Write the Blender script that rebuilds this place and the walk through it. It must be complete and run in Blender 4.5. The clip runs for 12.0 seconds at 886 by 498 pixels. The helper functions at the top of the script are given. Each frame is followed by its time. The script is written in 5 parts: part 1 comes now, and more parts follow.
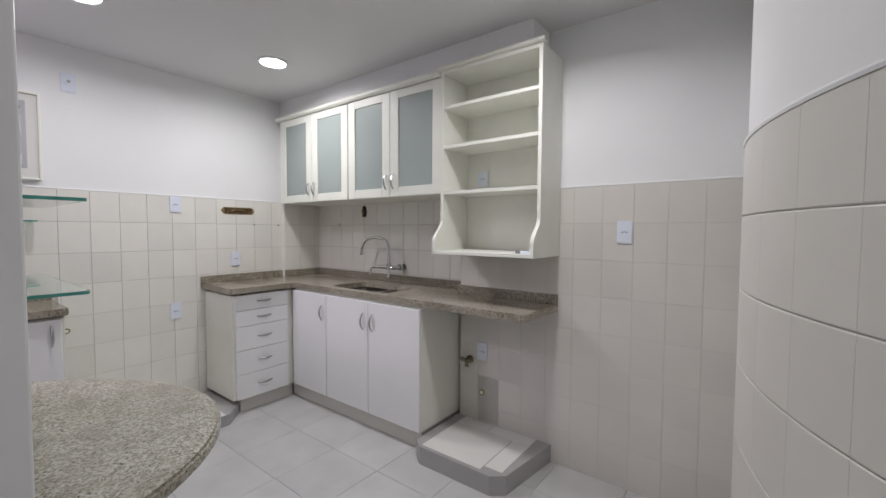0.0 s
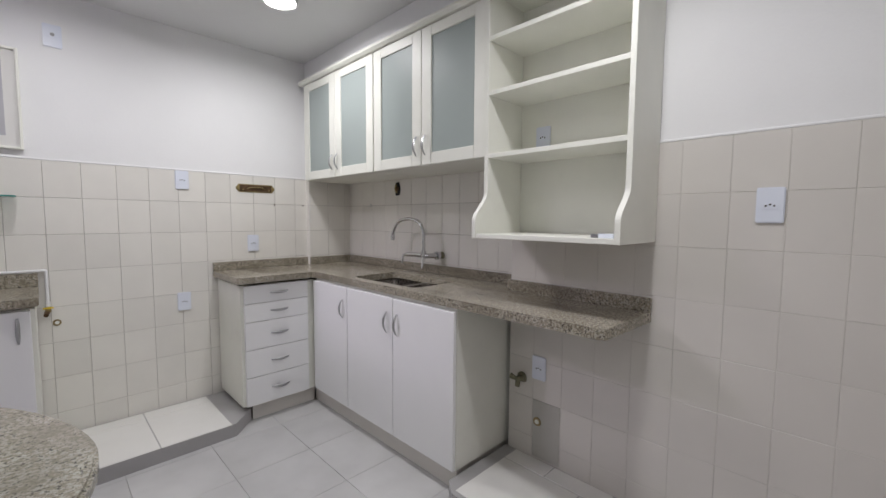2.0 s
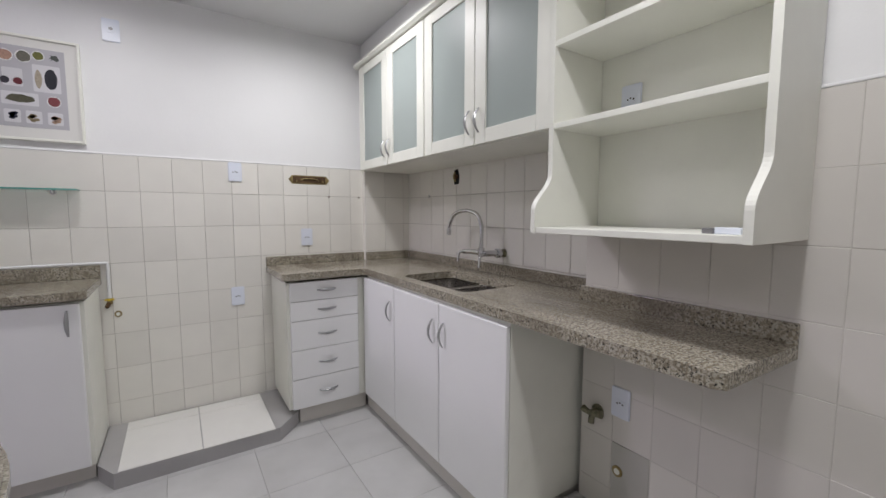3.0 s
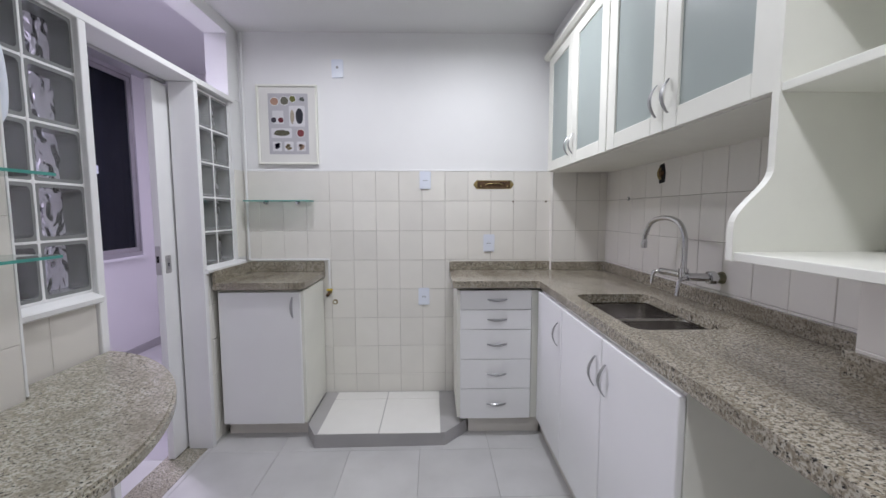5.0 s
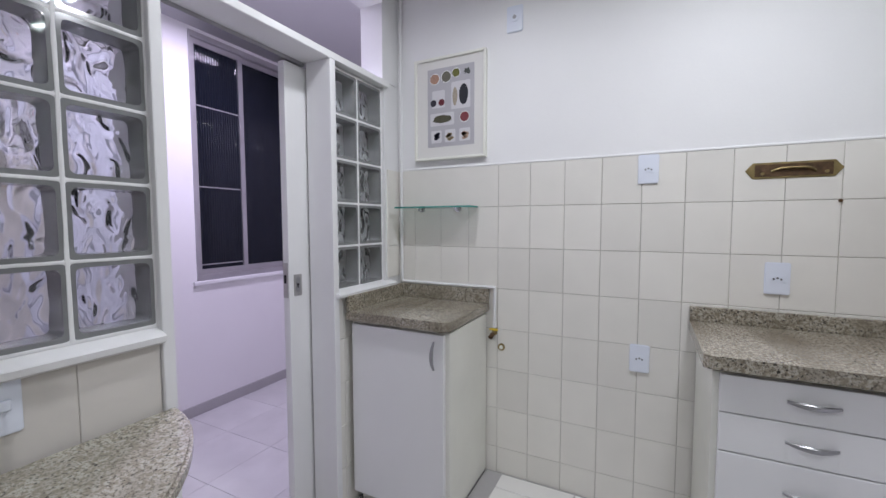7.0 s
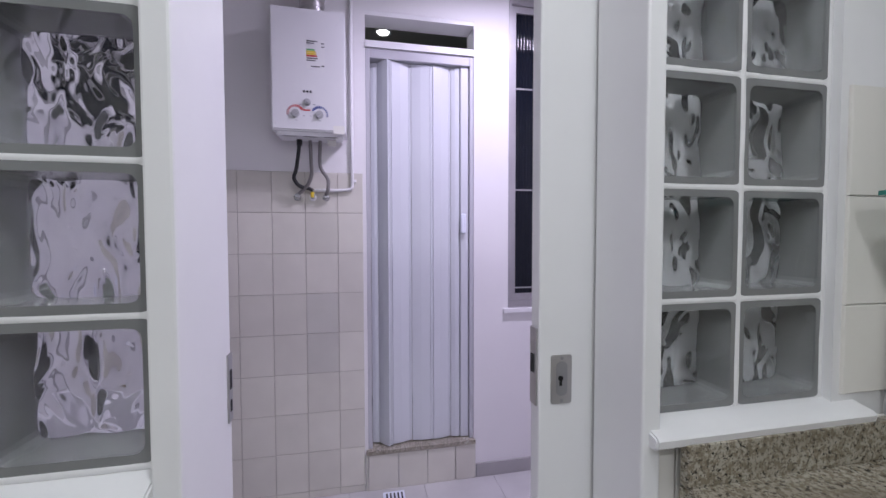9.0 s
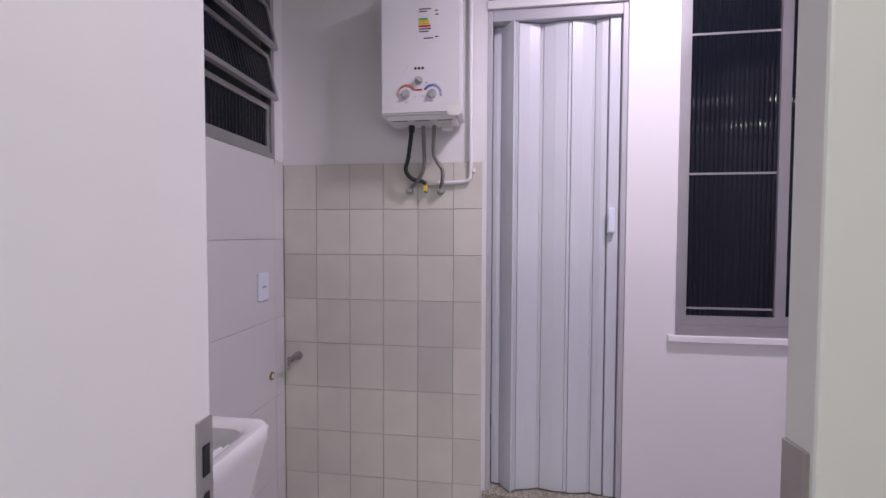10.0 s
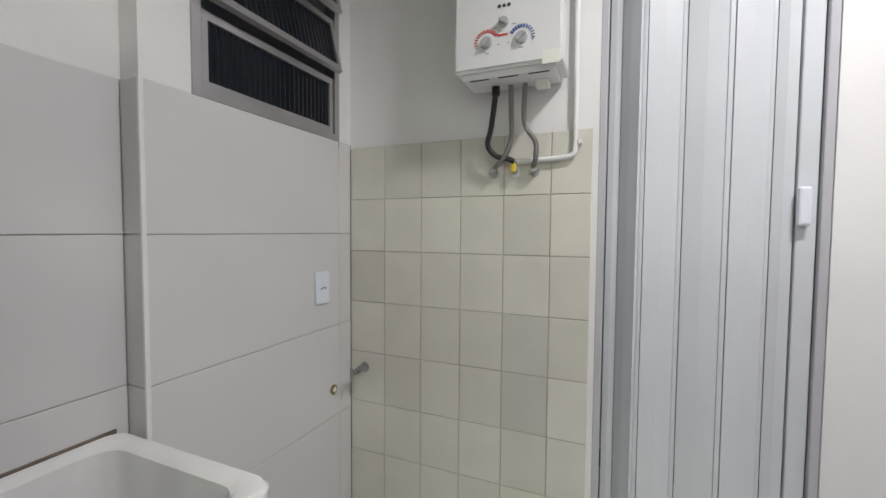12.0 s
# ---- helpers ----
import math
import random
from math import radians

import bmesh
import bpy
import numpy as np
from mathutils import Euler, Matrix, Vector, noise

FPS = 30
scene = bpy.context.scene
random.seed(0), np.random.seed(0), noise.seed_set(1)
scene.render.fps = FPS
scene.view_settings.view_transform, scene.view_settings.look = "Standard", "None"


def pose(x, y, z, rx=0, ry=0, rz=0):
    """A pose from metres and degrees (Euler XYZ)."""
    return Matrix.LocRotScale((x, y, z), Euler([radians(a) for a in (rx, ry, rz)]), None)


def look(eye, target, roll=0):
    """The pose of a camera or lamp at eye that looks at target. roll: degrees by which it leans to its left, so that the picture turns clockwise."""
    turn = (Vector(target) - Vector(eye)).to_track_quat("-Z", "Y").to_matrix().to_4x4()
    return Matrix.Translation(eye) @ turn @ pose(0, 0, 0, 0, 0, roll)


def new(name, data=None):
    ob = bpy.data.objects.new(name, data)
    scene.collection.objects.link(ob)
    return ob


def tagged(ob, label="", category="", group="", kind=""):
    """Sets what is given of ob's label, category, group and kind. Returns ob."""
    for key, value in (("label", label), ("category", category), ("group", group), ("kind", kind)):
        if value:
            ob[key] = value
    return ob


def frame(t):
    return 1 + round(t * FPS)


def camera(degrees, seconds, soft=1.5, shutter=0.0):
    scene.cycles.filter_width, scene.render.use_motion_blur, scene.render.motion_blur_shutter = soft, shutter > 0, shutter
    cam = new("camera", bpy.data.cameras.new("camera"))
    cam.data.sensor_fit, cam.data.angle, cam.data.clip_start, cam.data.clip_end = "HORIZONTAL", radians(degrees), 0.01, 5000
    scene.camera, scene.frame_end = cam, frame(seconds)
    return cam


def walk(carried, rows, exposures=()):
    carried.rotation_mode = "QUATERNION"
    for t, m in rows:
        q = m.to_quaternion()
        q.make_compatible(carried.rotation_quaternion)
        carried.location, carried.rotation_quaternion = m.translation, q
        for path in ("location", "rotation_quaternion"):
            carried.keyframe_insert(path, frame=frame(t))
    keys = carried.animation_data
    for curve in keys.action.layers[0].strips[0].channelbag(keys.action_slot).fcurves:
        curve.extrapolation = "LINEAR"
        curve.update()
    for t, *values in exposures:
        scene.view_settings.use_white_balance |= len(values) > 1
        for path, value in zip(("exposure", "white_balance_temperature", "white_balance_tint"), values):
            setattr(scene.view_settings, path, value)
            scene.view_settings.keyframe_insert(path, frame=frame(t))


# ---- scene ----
cam = camera(95.1, 12.0)
PATH = [
    (0, (0.014, -3.405, 1.367), (1.604, -2.196, 1.275), 0.3),
    (0.5, (0.101, -3.349, 1.351), (1.652, -2.09, 1.243), 0.3),
    (1, (0.217, -3.242, 1.336), (1.731, -1.941, 1.219), 0.4),
    (1.5, (0.355, -3.138, 1.325), (1.83, -1.794, 1.193), 0.3),
    (2, (0.544, -3.073, 1.31), (1.951, -1.659, 1.161), 0.4),
    (2.5, (0.725, -3.013, 1.305), (2.001, -1.482, 1.136), 0.2),
    (3, (0.886, -2.89, 1.294), (1.98, -1.225, 1.116), 0.1),
    (3.5, (0.985, -2.799, 1.285), (1.826, -0.994, 1.096), 0.0),
    (5.3, (1.291, -2.742, 1.336), (1.211, -0.751, 1.16), -0.1),
    (5.5, (1.296, -2.698, 1.335), (1.141, -0.711, 1.164), -0.1),
    (6, (1.269, -2.456, 1.335), (0.915, -0.493, 1.18), -0.1),
    (6.5, (1.24, -2.168, 1.345), (0.653, -0.262, 1.2), -0.0),
    (7, (1.214, -1.879, 1.33), (0.315, -0.098, 1.202), -0.1),
    (7.2, (1.182, -1.773, 1.339), (0.133, -0.075, 1.214), -0.2),
    (8.8, (0.634, -1.02, 1.332), (-1.286, -0.463, 1.277), -0.1),
    (9, (0.567, -0.984, 1.341), (-1.388, -0.569, 1.267), -0.1),
    (9.5, (0.359, -0.928, 1.344), (-1.639, -0.86, 1.279), 0.1),
    (10, (0.204, -0.895, 1.331), (-1.779, -1.153, 1.266), 0.2),
    (10.5, (0.058, -0.883, 1.315), (-1.873, -1.4, 1.244), 0.3),
    (11, (-0.04, -0.876, 1.293), (-1.91, -1.58, 1.216), 0.4),
    (11.5, (-0.092, -0.866, 1.293), (-1.915, -1.684, 1.21), 0.5),
    (12, (-0.188, -0.886, 1.327), (-2.03, -1.661, 1.236), 0.4),
]
walk(cam, [(t, look(eye, target, roll)) for t, eye, target, roll in PATH], exposures=[(0, -0.02, 6540, 11), (3.0, 0.0, 6540, 11), (3.5, 0.06, 6540, 11), (5.3, 0.1, 6200, 11), (7.2, 0, 6170, 11), (8.8, -0.05, 6200, 10), (9.6, -0.2, 6350, 8), (10, -0.2, 6900, 8), (10.5, -0.2, 7200, -3), (11.3, -0.02, 7600, -17), (12, 0.05, 7650, -18)])

# ---- light ----
world = bpy.data.worlds.new("world")
scene.world = world
world.use_nodes = True
world.node_tree.nodes["Background"].inputs[0].default_value = (0.02, 0.025, 0.04, 1)
world.node_tree.nodes["Background"].inputs[1].default_value = 0.3


def lamp_light(name, x, y, z, watts, size, colour, spread=2.95):
    d = bpy.data.lights.new(name, "AREA")
    d.spread = spread
    d.shape, d.size, d.energy, d.color = "DISK", size, watts, colour
    ob = new(name, d)
    ob.location = (x, y, z)
    return ob


LAUNDRY_LAMP, BATH_LAMP = (-0.8, -0.2), (-2.14, -0.805)
WARM, COOL = (0.965, 0.965, 1.0), (0.85, 0.74, 1.0)
lamp_light("kitchen_light", 1.54, -0.79, 2.485, 8.7, 0.15, WARM)
lamp_light("kitchen_light", 0.545, -0.80, 2.485, 6.0, 0.15, WARM)
# Third kitchen lamp is unseen, added to brighten the south and east sides.
lamp_light("kitchen_light", 1.45, -2.55, 2.485, 9.2, 0.15, WARM, 2.7)
# Unseen fill in the hall, added to brighten the doorway end.
lamp_light("hall_fill", -0.8, -3.4, 2.485, 5, 0.15, WARM)
lamp_light("laundry_light", LAUNDRY_LAMP[0], LAUNDRY_LAMP[1], 2.735, 25.5, 0.2, COOL, 2.82)
lamp_light("bathroom_light", BATH_LAMP[0], BATH_LAMP[1], 2.645, 0.9, 0.12, WARM)


# ---- materials ----
def mat(name, colour, rough=0.5, metal=0.0, bump=0.0, scale=60.0, var=0.0, vscale=4.0, rnd=0.0, coat=0.0, spec=0.5, stain=0.0, stain_colour=(0.3, 0.25, 0.18), trans=0.0, ior=1.45):
    m = bpy.data.materials.new(name)
    m.use_nodes = True
    nt = m.node_tree
    b = nt.nodes["Principled BSDF"]
    b.inputs["Roughness"].default_value = rough
    b.inputs["Metallic"].default_value = metal
    b.inputs["Coat Weight"].default_value = coat
    b.inputs["Coat Roughness"].default_value = 0.12
    b.inputs["Specular IOR Level"].default_value = spec
    b.inputs["Transmission Weight"].default_value = trans
    b.inputs["IOR"].default_value = ior
    b.inputs["Base Color"].default_value = (*colour, 1)
    geo = nt.nodes.new("ShaderNodeNewGeometry")
    last = None
    if var or rnd or stain:
        rgb = nt.nodes.new("ShaderNodeRGB")
        rgb.outputs[0].default_value = (*colour, 1)
        last = rgb.outputs[0]
    if var:
        n = nt.nodes.new("ShaderNodeTexNoise")
        n.inputs["Scale"].default_value, n.inputs["Detail"].default_value = vscale, 6
        nt.links.new(geo.outputs["Position"], n.inputs["Vector"])
        r = nt.nodes.new("ShaderNodeMapRange")
        r.inputs["From Min"].default_value, r.inputs["From Max"].default_value = 0.3, 0.7
        r.inputs["To Min"].default_value, r.inputs["To Max"].default_value = 1 - var, 1 + var * 0.4
        nt.links.new(n.outputs["Fac"], r.inputs["Value"])
        hs = nt.nodes.new("ShaderNodeHueSaturation")
        nt.links.new(last, hs.inputs["Color"])
        nt.links.new(r.outputs[0], hs.inputs["Value"])
        last = hs.outputs[0]
    if rnd:
        oi = nt.nodes.new("ShaderNodeObjectInfo")
        r = nt.nodes.new("ShaderNodeMapRange")
        r.inputs["To Min"].default_value, r.inputs["To Max"].default_value = 1 - rnd, 1 + rnd * 0.5
        nt.links.new(oi.outputs["Random"], r.inputs["Value"])
        hs = nt.nodes.new("ShaderNodeHueSaturation")
        nt.links.new(last, hs.inputs["Color"])
        nt.links.new(r.outputs[0], hs.inputs["Value"])
        last = hs.outputs[0]
    if stain:
        n = nt.nodes.new("ShaderNodeTexNoise")
        n.inputs["Scale"].default_value, n.inputs["Detail"].default_value, n.inputs["Roughness"].default_value = 9, 10, 0.7
        nt.links.new(geo.outputs["Position"], n.inputs["Vector"])
        r = nt.nodes.new("ShaderNodeMapRange")
        r.inputs["From Min"].default_value, r.inputs["From Max"].default_value = 0.56, 0.78
        r.inputs["To Max"].default_value = stain
        nt.links.new(n.outputs["Fac"], r.inputs["Value"])
        mx = nt.nodes.new("ShaderNodeMix")
        mx.data_type = "RGBA"
        nt.links.new(r.outputs[0], mx.inputs["Factor"])
        nt.links.new(last, mx.inputs["A"])
        mx.inputs["B"].default_value = (*stain_colour, 1)
        last = mx.outputs["Result"]
    if last:
        nt.links.new(last, b.inputs["Base Color"])
    if bump:
        n = nt.nodes.new("ShaderNodeTexNoise")
        n.inputs["Scale"].default_value, n.inputs["Detail"].default_value = scale, 5
        nt.links.new(geo.outputs["Position"], n.inputs["Vector"])
        bp = nt.nodes.new("ShaderNodeBump")
        bp.inputs["Strength"].default_value, bp.inputs["Distance"].default_value = bump, 0.004
        nt.links.new(n.outputs["Fac"], bp.inputs["Height"])
        nt.links.new(bp.outputs[0], b.inputs["Normal"])
    return m


def granite(name, light, mid, dark, rough=0.16, flow=1.0):
    """Speckled polished stone: pale grains, tan patches and dark flecks; flow under 1 draws the patches out along y."""
    m = bpy.data.materials.new(name)
    m.use_nodes = True
    nt = m.node_tree
    b = nt.nodes["Principled BSDF"]
    b.inputs["Roughness"].default_value = rough
    geo = nt.nodes.new("ShaderNodeNewGeometry")

    drawn = nt.nodes.new("ShaderNodeMapping")
    drawn.inputs["Scale"].default_value = (1, flow, 1)
    nt.links.new(geo.outputs["Position"], drawn.inputs["Vector"])

    def noise_ramp(scale, lo, hi, detail=4, vector=None):
        n = nt.nodes.new("ShaderNodeTexNoise")
        n.inputs["Scale"].default_value, n.inputs["Detail"].default_value, n.inputs["Roughness"].default_value = scale, detail, 0.62
        nt.links.new(vector or geo.outputs["Position"], n.inputs["Vector"])
        r = nt.nodes.new("ShaderNodeMapRange")
        r.inputs["From Min"].default_value, r.inputs["From Max"].default_value = lo, hi
        nt.links.new(n.outputs["Fac"], r.inputs["Value"])
        return r.outputs[0]

    def mix(f, a, bb):
        mx = nt.nodes.new("ShaderNodeMix")
        mx.data_type = "RGBA"
        nt.links.new(f, mx.inputs["Factor"])
        for v, s in ((a, "A"), (bb, "B")):
            if isinstance(v, tuple):
                mx.inputs[s].default_value = (*v, 1)
            else:
                nt.links.new(v, mx.inputs[s])
        return mx.outputs["Result"]

    grey = tuple((a + c) / 2 for a, c in zip(mid, dark))
    c = mix(noise_ramp(105, 0.45, 0.57), light, mid)
    c = mix(noise_ramp(170, 0.55, 0.62), c, grey)
    c = mix(noise_ramp(118, 0.585, 0.625, 3), c, dark)
    c = mix(noise_ramp(26, 0.56, 0.85, 5, drawn.outputs[0]), c, mid)
    c = mix(noise_ramp(6, 0.45, 0.75, 4, drawn.outputs[0]), c, tuple(0.72 * v for v in mid))
    nt.links.new(c, b.inputs["Base Color"])
    return m


def wavy_glass(name, colour, rough, ior, bump, scale, stretch=(1, 1, 1)):
    m = mat(name, colour, rough, trans=1.0, ior=ior)
    nt = m.node_tree
    b = nt.nodes["Principled BSDF"]
    geo = nt.nodes.new("ShaderNodeNewGeometry")
    mp = nt.nodes.new("ShaderNodeMapping")
    mp.inputs["Scale"].default_value = stretch
    nt.links.new(geo.outputs["Position"], mp.inputs["Vector"])
    n = nt.nodes.new("ShaderNodeTexNoise")
    n.inputs["Scale"].default_value, n.inputs["Detail"].default_value, n.inputs["Distortion"].default_value = scale, 0.5, 0.8
    nt.links.new(mp.outputs[0], n.inputs["Vector"])
    bp = nt.nodes.new("ShaderNodeBump")
    bp.inputs["Strength"].default_value, bp.inputs["Distance"].default_value = 1.0, bump
    nt.links.new(n.outputs["Fac"], bp.inputs["Height"])
    nt.links.new(bp.outputs[0], b.inputs["Normal"])
    return m


def glow(name, colour, strength):
    m = bpy.data.materials.new(name)
    m.use_nodes = True
    b = m.node_tree.nodes["Principled BSDF"]
    b.inputs["Emission Color"].default_value = (*colour, 1)
    b.inputs["Emission Strength"].default_value = strength
    return m


M_WALL = mat("white_wall_paint", (0.85, 0.85, 0.85), 0.55, bump=0.10, scale=90, var=0.03, vscale=2.0)
M_LWALL = mat("laundry_wall_paint", (0.83, 0.82, 0.82), 0.5, bump=0.10, scale=80, var=0.03, vscale=2.0)
M_CEIL = mat("ceiling_paint", (0.74, 0.74, 0.74), 0.7, bump=0.06, scale=70, var=0.02, vscale=1.5)
M_TILE = mat("cream_glazed_tile", (0.81, 0.79, 0.735), 0.28, bump=0.03, scale=25, var=0.03, vscale=7, rnd=0.05, spec=0.4)
M_TILE_OLD = mat("beige_glazed_tile", (0.69, 0.67, 0.60), 0.25, bump=0.04, scale=25, var=0.05, vscale=7, rnd=0.08, spec=0.4)
M_TILE_GREY = mat("greyish_replacement_tile", (0.585, 0.575, 0.525), 0.25, bump=0.04, scale=25, var=0.05, vscale=7, rnd=0.03, spec=0.4)
M_TILE_FLAT = mat("plain_cream_tile", (0.70, 0.67, 0.625), 0.35, bump=0.03, scale=25, var=0.03, vscale=5, rnd=0.03, spec=0.4)
M_TILE_BIG = mat("large_white_tile", (0.67, 0.665, 0.67), 0.3, bump=0.03, scale=15, var=0.02, vscale=4, rnd=0.02)
M_GROUT = mat("grey_grout", (0.46, 0.43, 0.385), 0.9, bump=0.3, scale=200, var=0.25, vscale=8)
M_GROUT_PALE = mat("pale_grout", (0.575, 0.55, 0.505), 0.9, bump=0.3, scale=200, var=0.2, vscale=8)
M_FLOOR = mat("grey_floor_tile", (0.575, 0.57, 0.565), 0.32, bump=0.04, scale=30, var=0.10, vscale=4, rnd=0.07, stain=0.2, stain_colour=(0.38, 0.36, 0.34))
M_FGROUT = mat("floor_grout", (0.34, 0.33, 0.315), 0.9, bump=0.3, scale=200, var=0.2, vscale=6)
M_PLAT_WHITE = mat("white_platform_tile", (0.82, 0.81, 0.78), 0.25, var=0.03, vscale=6, rnd=0.03, stain=0.1, stain_colour=(0.6, 0.55, 0.45))
M_GRANITE = granite("grey_tan_granite", (0.47, 0.438, 0.362), (0.25, 0.215, 0.157), (0.026, 0.025, 0.023), flow=0.3)
M_GRANITE_T = granite("pale_speckled_granite", (0.53, 0.505, 0.43), (0.31, 0.28, 0.215), (0.035, 0.034, 0.032))
M_LAM = mat("white_laminate", (0.85, 0.85, 0.85), 0.35, bump=0.02, scale=30, var=0.02, vscale=3, spec=0.4)
M_CREAM = mat("cream_painted_wood", (0.84, 0.84, 0.77), 0.42, bump=0.04, scale=50, var=0.04, vscale=5, stain=0.05)
M_CARCASS = mat("cream_melamine_side", (0.82, 0.82, 0.75), 0.45, bump=0.03, scale=50, var=0.05, vscale=4, stain=0.08)
M_WHITE = mat("white_gloss_paint", (0.82, 0.82, 0.82), 0.35, bump=0.05, scale=60, var=0.03, vscale=5)
M_PLASTIC = mat("cool_white_plastic", (0.77, 0.81, 0.90), 0.3)
# Near-black pieces set on surfaces imitate the shade inside holes and slots.
M_HOLE_SHADE = mat("hole_shade_black", (0.02, 0.02, 0.02), 0.8)
M_STEEL = mat("brushed_steel", (0.55, 0.54, 0.53), 0.3, metal=1.0, bump=0.03, scale=300, var=0.08, vscale=20)
M_SINK = mat("steel_basin", (0.50, 0.48, 0.46), 0.24, metal=1.0, bump=0.02, scale=200, var=0.1, vscale=10)
M_CHROME = mat("chrome", (0.60, 0.60, 0.61), 0.1, metal=1.0)
M_SATIN = mat("satin_grey_metal", (0.42, 0.42, 0.43), 0.35, metal=1.0)
M_ALU = mat("grey_aluminium", (0.46, 0.45, 0.46), 0.4, metal=0.7, bump=0.05, scale=100, var=0.08, vscale=9)
M_BRASS = mat("worn_brass", (0.36, 0.28, 0.13), 0.4, metal=0.9, bump=0.2, scale=120, var=0.4, vscale=30, stain=0.5, stain_colour=(0.08, 0.05, 0.03))
M_GREENBRASS = mat("tarnished_valve_brass", (0.26, 0.25, 0.17), 0.5, metal=0.6, bump=0.3, scale=120, var=0.4, vscale=60)
M_RUST = mat("rusty_brown_metal", (0.12, 0.07, 0.035), 0.7, metal=0.3, bump=0.4, scale=150, var=0.5, vscale=50)
M_BLACK = mat("black_rubber", (0.02, 0.02, 0.02), 0.55)
M_BRAID = mat("braided_steel_hose", (0.30, 0.29, 0.28), 0.4, metal=0.8, bump=0.8, scale=500)
M_FROST = mat("frosted_green_glass", (0.47, 0.53, 0.51), 0.4, trans=0.25, ior=1.3, var=0.03, vscale=3)
M_SHELFGLASS = mat("clear_green_glass", (0.80, 0.95, 0.90), 0.03, trans=1.0, ior=1.45)
M_GREENEDGE = mat("green_glass_edge", (0.10, 0.42, 0.36), 0.15, trans=0.3)
M_BLOCK = wavy_glass("wavy_block_glass", (0.84, 0.85, 0.86), 0.01, 1.45, 0.05, 16, (1, 1.2, 0.85))
M_BLOCK_CLEAR = wavy_glass("smooth_block_glass", (0.95, 0.96, 0.965), 0.01, 1.35, 0.006, 9)
M_BLOCKRIM = mat("block_side_glass", (0.21, 0.215, 0.215), 0.12, spec=0.6, var=0.1, vscale=15)
# Opaque panes; the unlit night outside is put into their near-black colour.
M_NIGHT = mat("dark_night_glass", (0.008, 0.010, 0.016), 0.04, bump=0.0, spec=0.28)
M_PVC = mat("grey_white_pvc", (0.64, 0.665, 0.70), 0.35, bump=0.02, scale=40)
M_PVCFRAME = mat("grey_pvc_frame", (0.50, 0.50, 0.53), 0.4)
M_CERAMIC = mat("white_sink_ceramic", (0.80, 0.80, 0.80), 0.15, coat=0.4, stain=0.04)
M_ENAMEL = mat("white_enamel", (0.82, 0.82, 0.83), 0.22)
M_RED = mat("red_print", (0.55, 0.05, 0.06), 0.5)
M_BLUE = mat("blue_print", (0.06, 0.10, 0.35), 0.5)
M_YELLOW = mat("yellow_print", (0.75, 0.55, 0.05), 0.5)
M_GREEN = mat("green_print", (0.10, 0.40, 0.12), 0.5)
M_INK = mat("dark_print", (0.06, 0.06, 0.07), 0.6)
M_GREYINK = mat("grey_print", (0.40, 0.40, 0.42), 0.6)
M_TRAY = mat("printed_tray", (0.64, 0.63, 0.65), 0.6)
M_PAPER = mat("picture_paper", (0.47, 0.46, 0.49), 0.6, var=0.03, vscale=12)
M_MAT = mat("picture_mount", (0.74, 0.73, 0.70), 0.7)
M_BASEB = mat("grey_skirting_tile", (0.42, 0.41, 0.41), 0.4, var=0.06, vscale=6)
M_KNOB = mat("grey_plastic_knob", (0.46, 0.46, 0.47), 0.35)
M_GROUT_TAN = mat("tan_stained_grout", (0.52, 0.46, 0.41), 0.9, bump=0.3, scale=200, var=0.3, vscale=9)
M_SEALANT = mat("stained_sealant", (0.20, 0.16, 0.13), 0.8, var=0.5, vscale=30)
M_LAMPGLOW = glow("lit_lamp_disc", (1.0, 0.98, 0.95), 14.0)
M_LAMPGLOW2 = glow("lit_laundry_lamp_disc", (0.92, 0.90, 1.0), 14.0)
# Grey darkened so the room beyond the transom looks dim.
M_BATH = mat("bathroom_dimmed_grey", (0.45, 0.45, 0.42), 0.7, var=0.05, vscale=2)


# ---- building helpers ----
def mesh_of(name, bm, material):
    for f in bm.faces:
        f.smooth = False
    me = bpy.data.meshes.new(name)
    bm.to_mesh(me)
    bm.free()
    me.materials.append(material)
    return me


def part(name, bm, material, parent=None, label="", smooth=False):
    me = mesh_of(name, bm, material)
    if smooth:
        me.shade_smooth()
        me.set_sharp_from_angle(angle=radians(40))
    ob = new(name, me)
    if parent:
        ob.parent = parent
    if label:
        ob["label"] = label
    return ob


def thing(name, label, category, group="", kind="", at=(0, 0, 0)):
    ob = new(name)
    ob.empty_display_size = 0.05
    ob.location = at
    return tagged(ob, label, category, group, kind)


def box(x0, y0, z0, x1, y1, z1, bevel=0.0, seg=2, bm=None):
    b = bmesh.new()
    bmesh.ops.create_cube(b, size=1.0)
    for v in b.verts:
        v.co = Vector(((x0 + x1) / 2 + v.co.x * (x1 - x0), (y0 + y1) / 2 + v.co.y * (y1 - y0), (z0 + z1) / 2 + v.co.z * (z1 - z0)))
    if bevel:
        bmesh.ops.bevel(b, geom=b.edges[:], offset=bevel, segments=seg, profile=0.5, affect="EDGES")
    if bm is None:
        return b
    join(bm, b)
    return bm


def join(bm, other):
    me = bpy.data.meshes.new("tmp")
    other.to_mesh(me)
    other.free()
    bm.from_mesh(me)
    bpy.data.meshes.remove(me)
    return bm


def turn(bm, m):
    bmesh.ops.transform(bm, matrix=m, verts=bm.verts)
    return bm


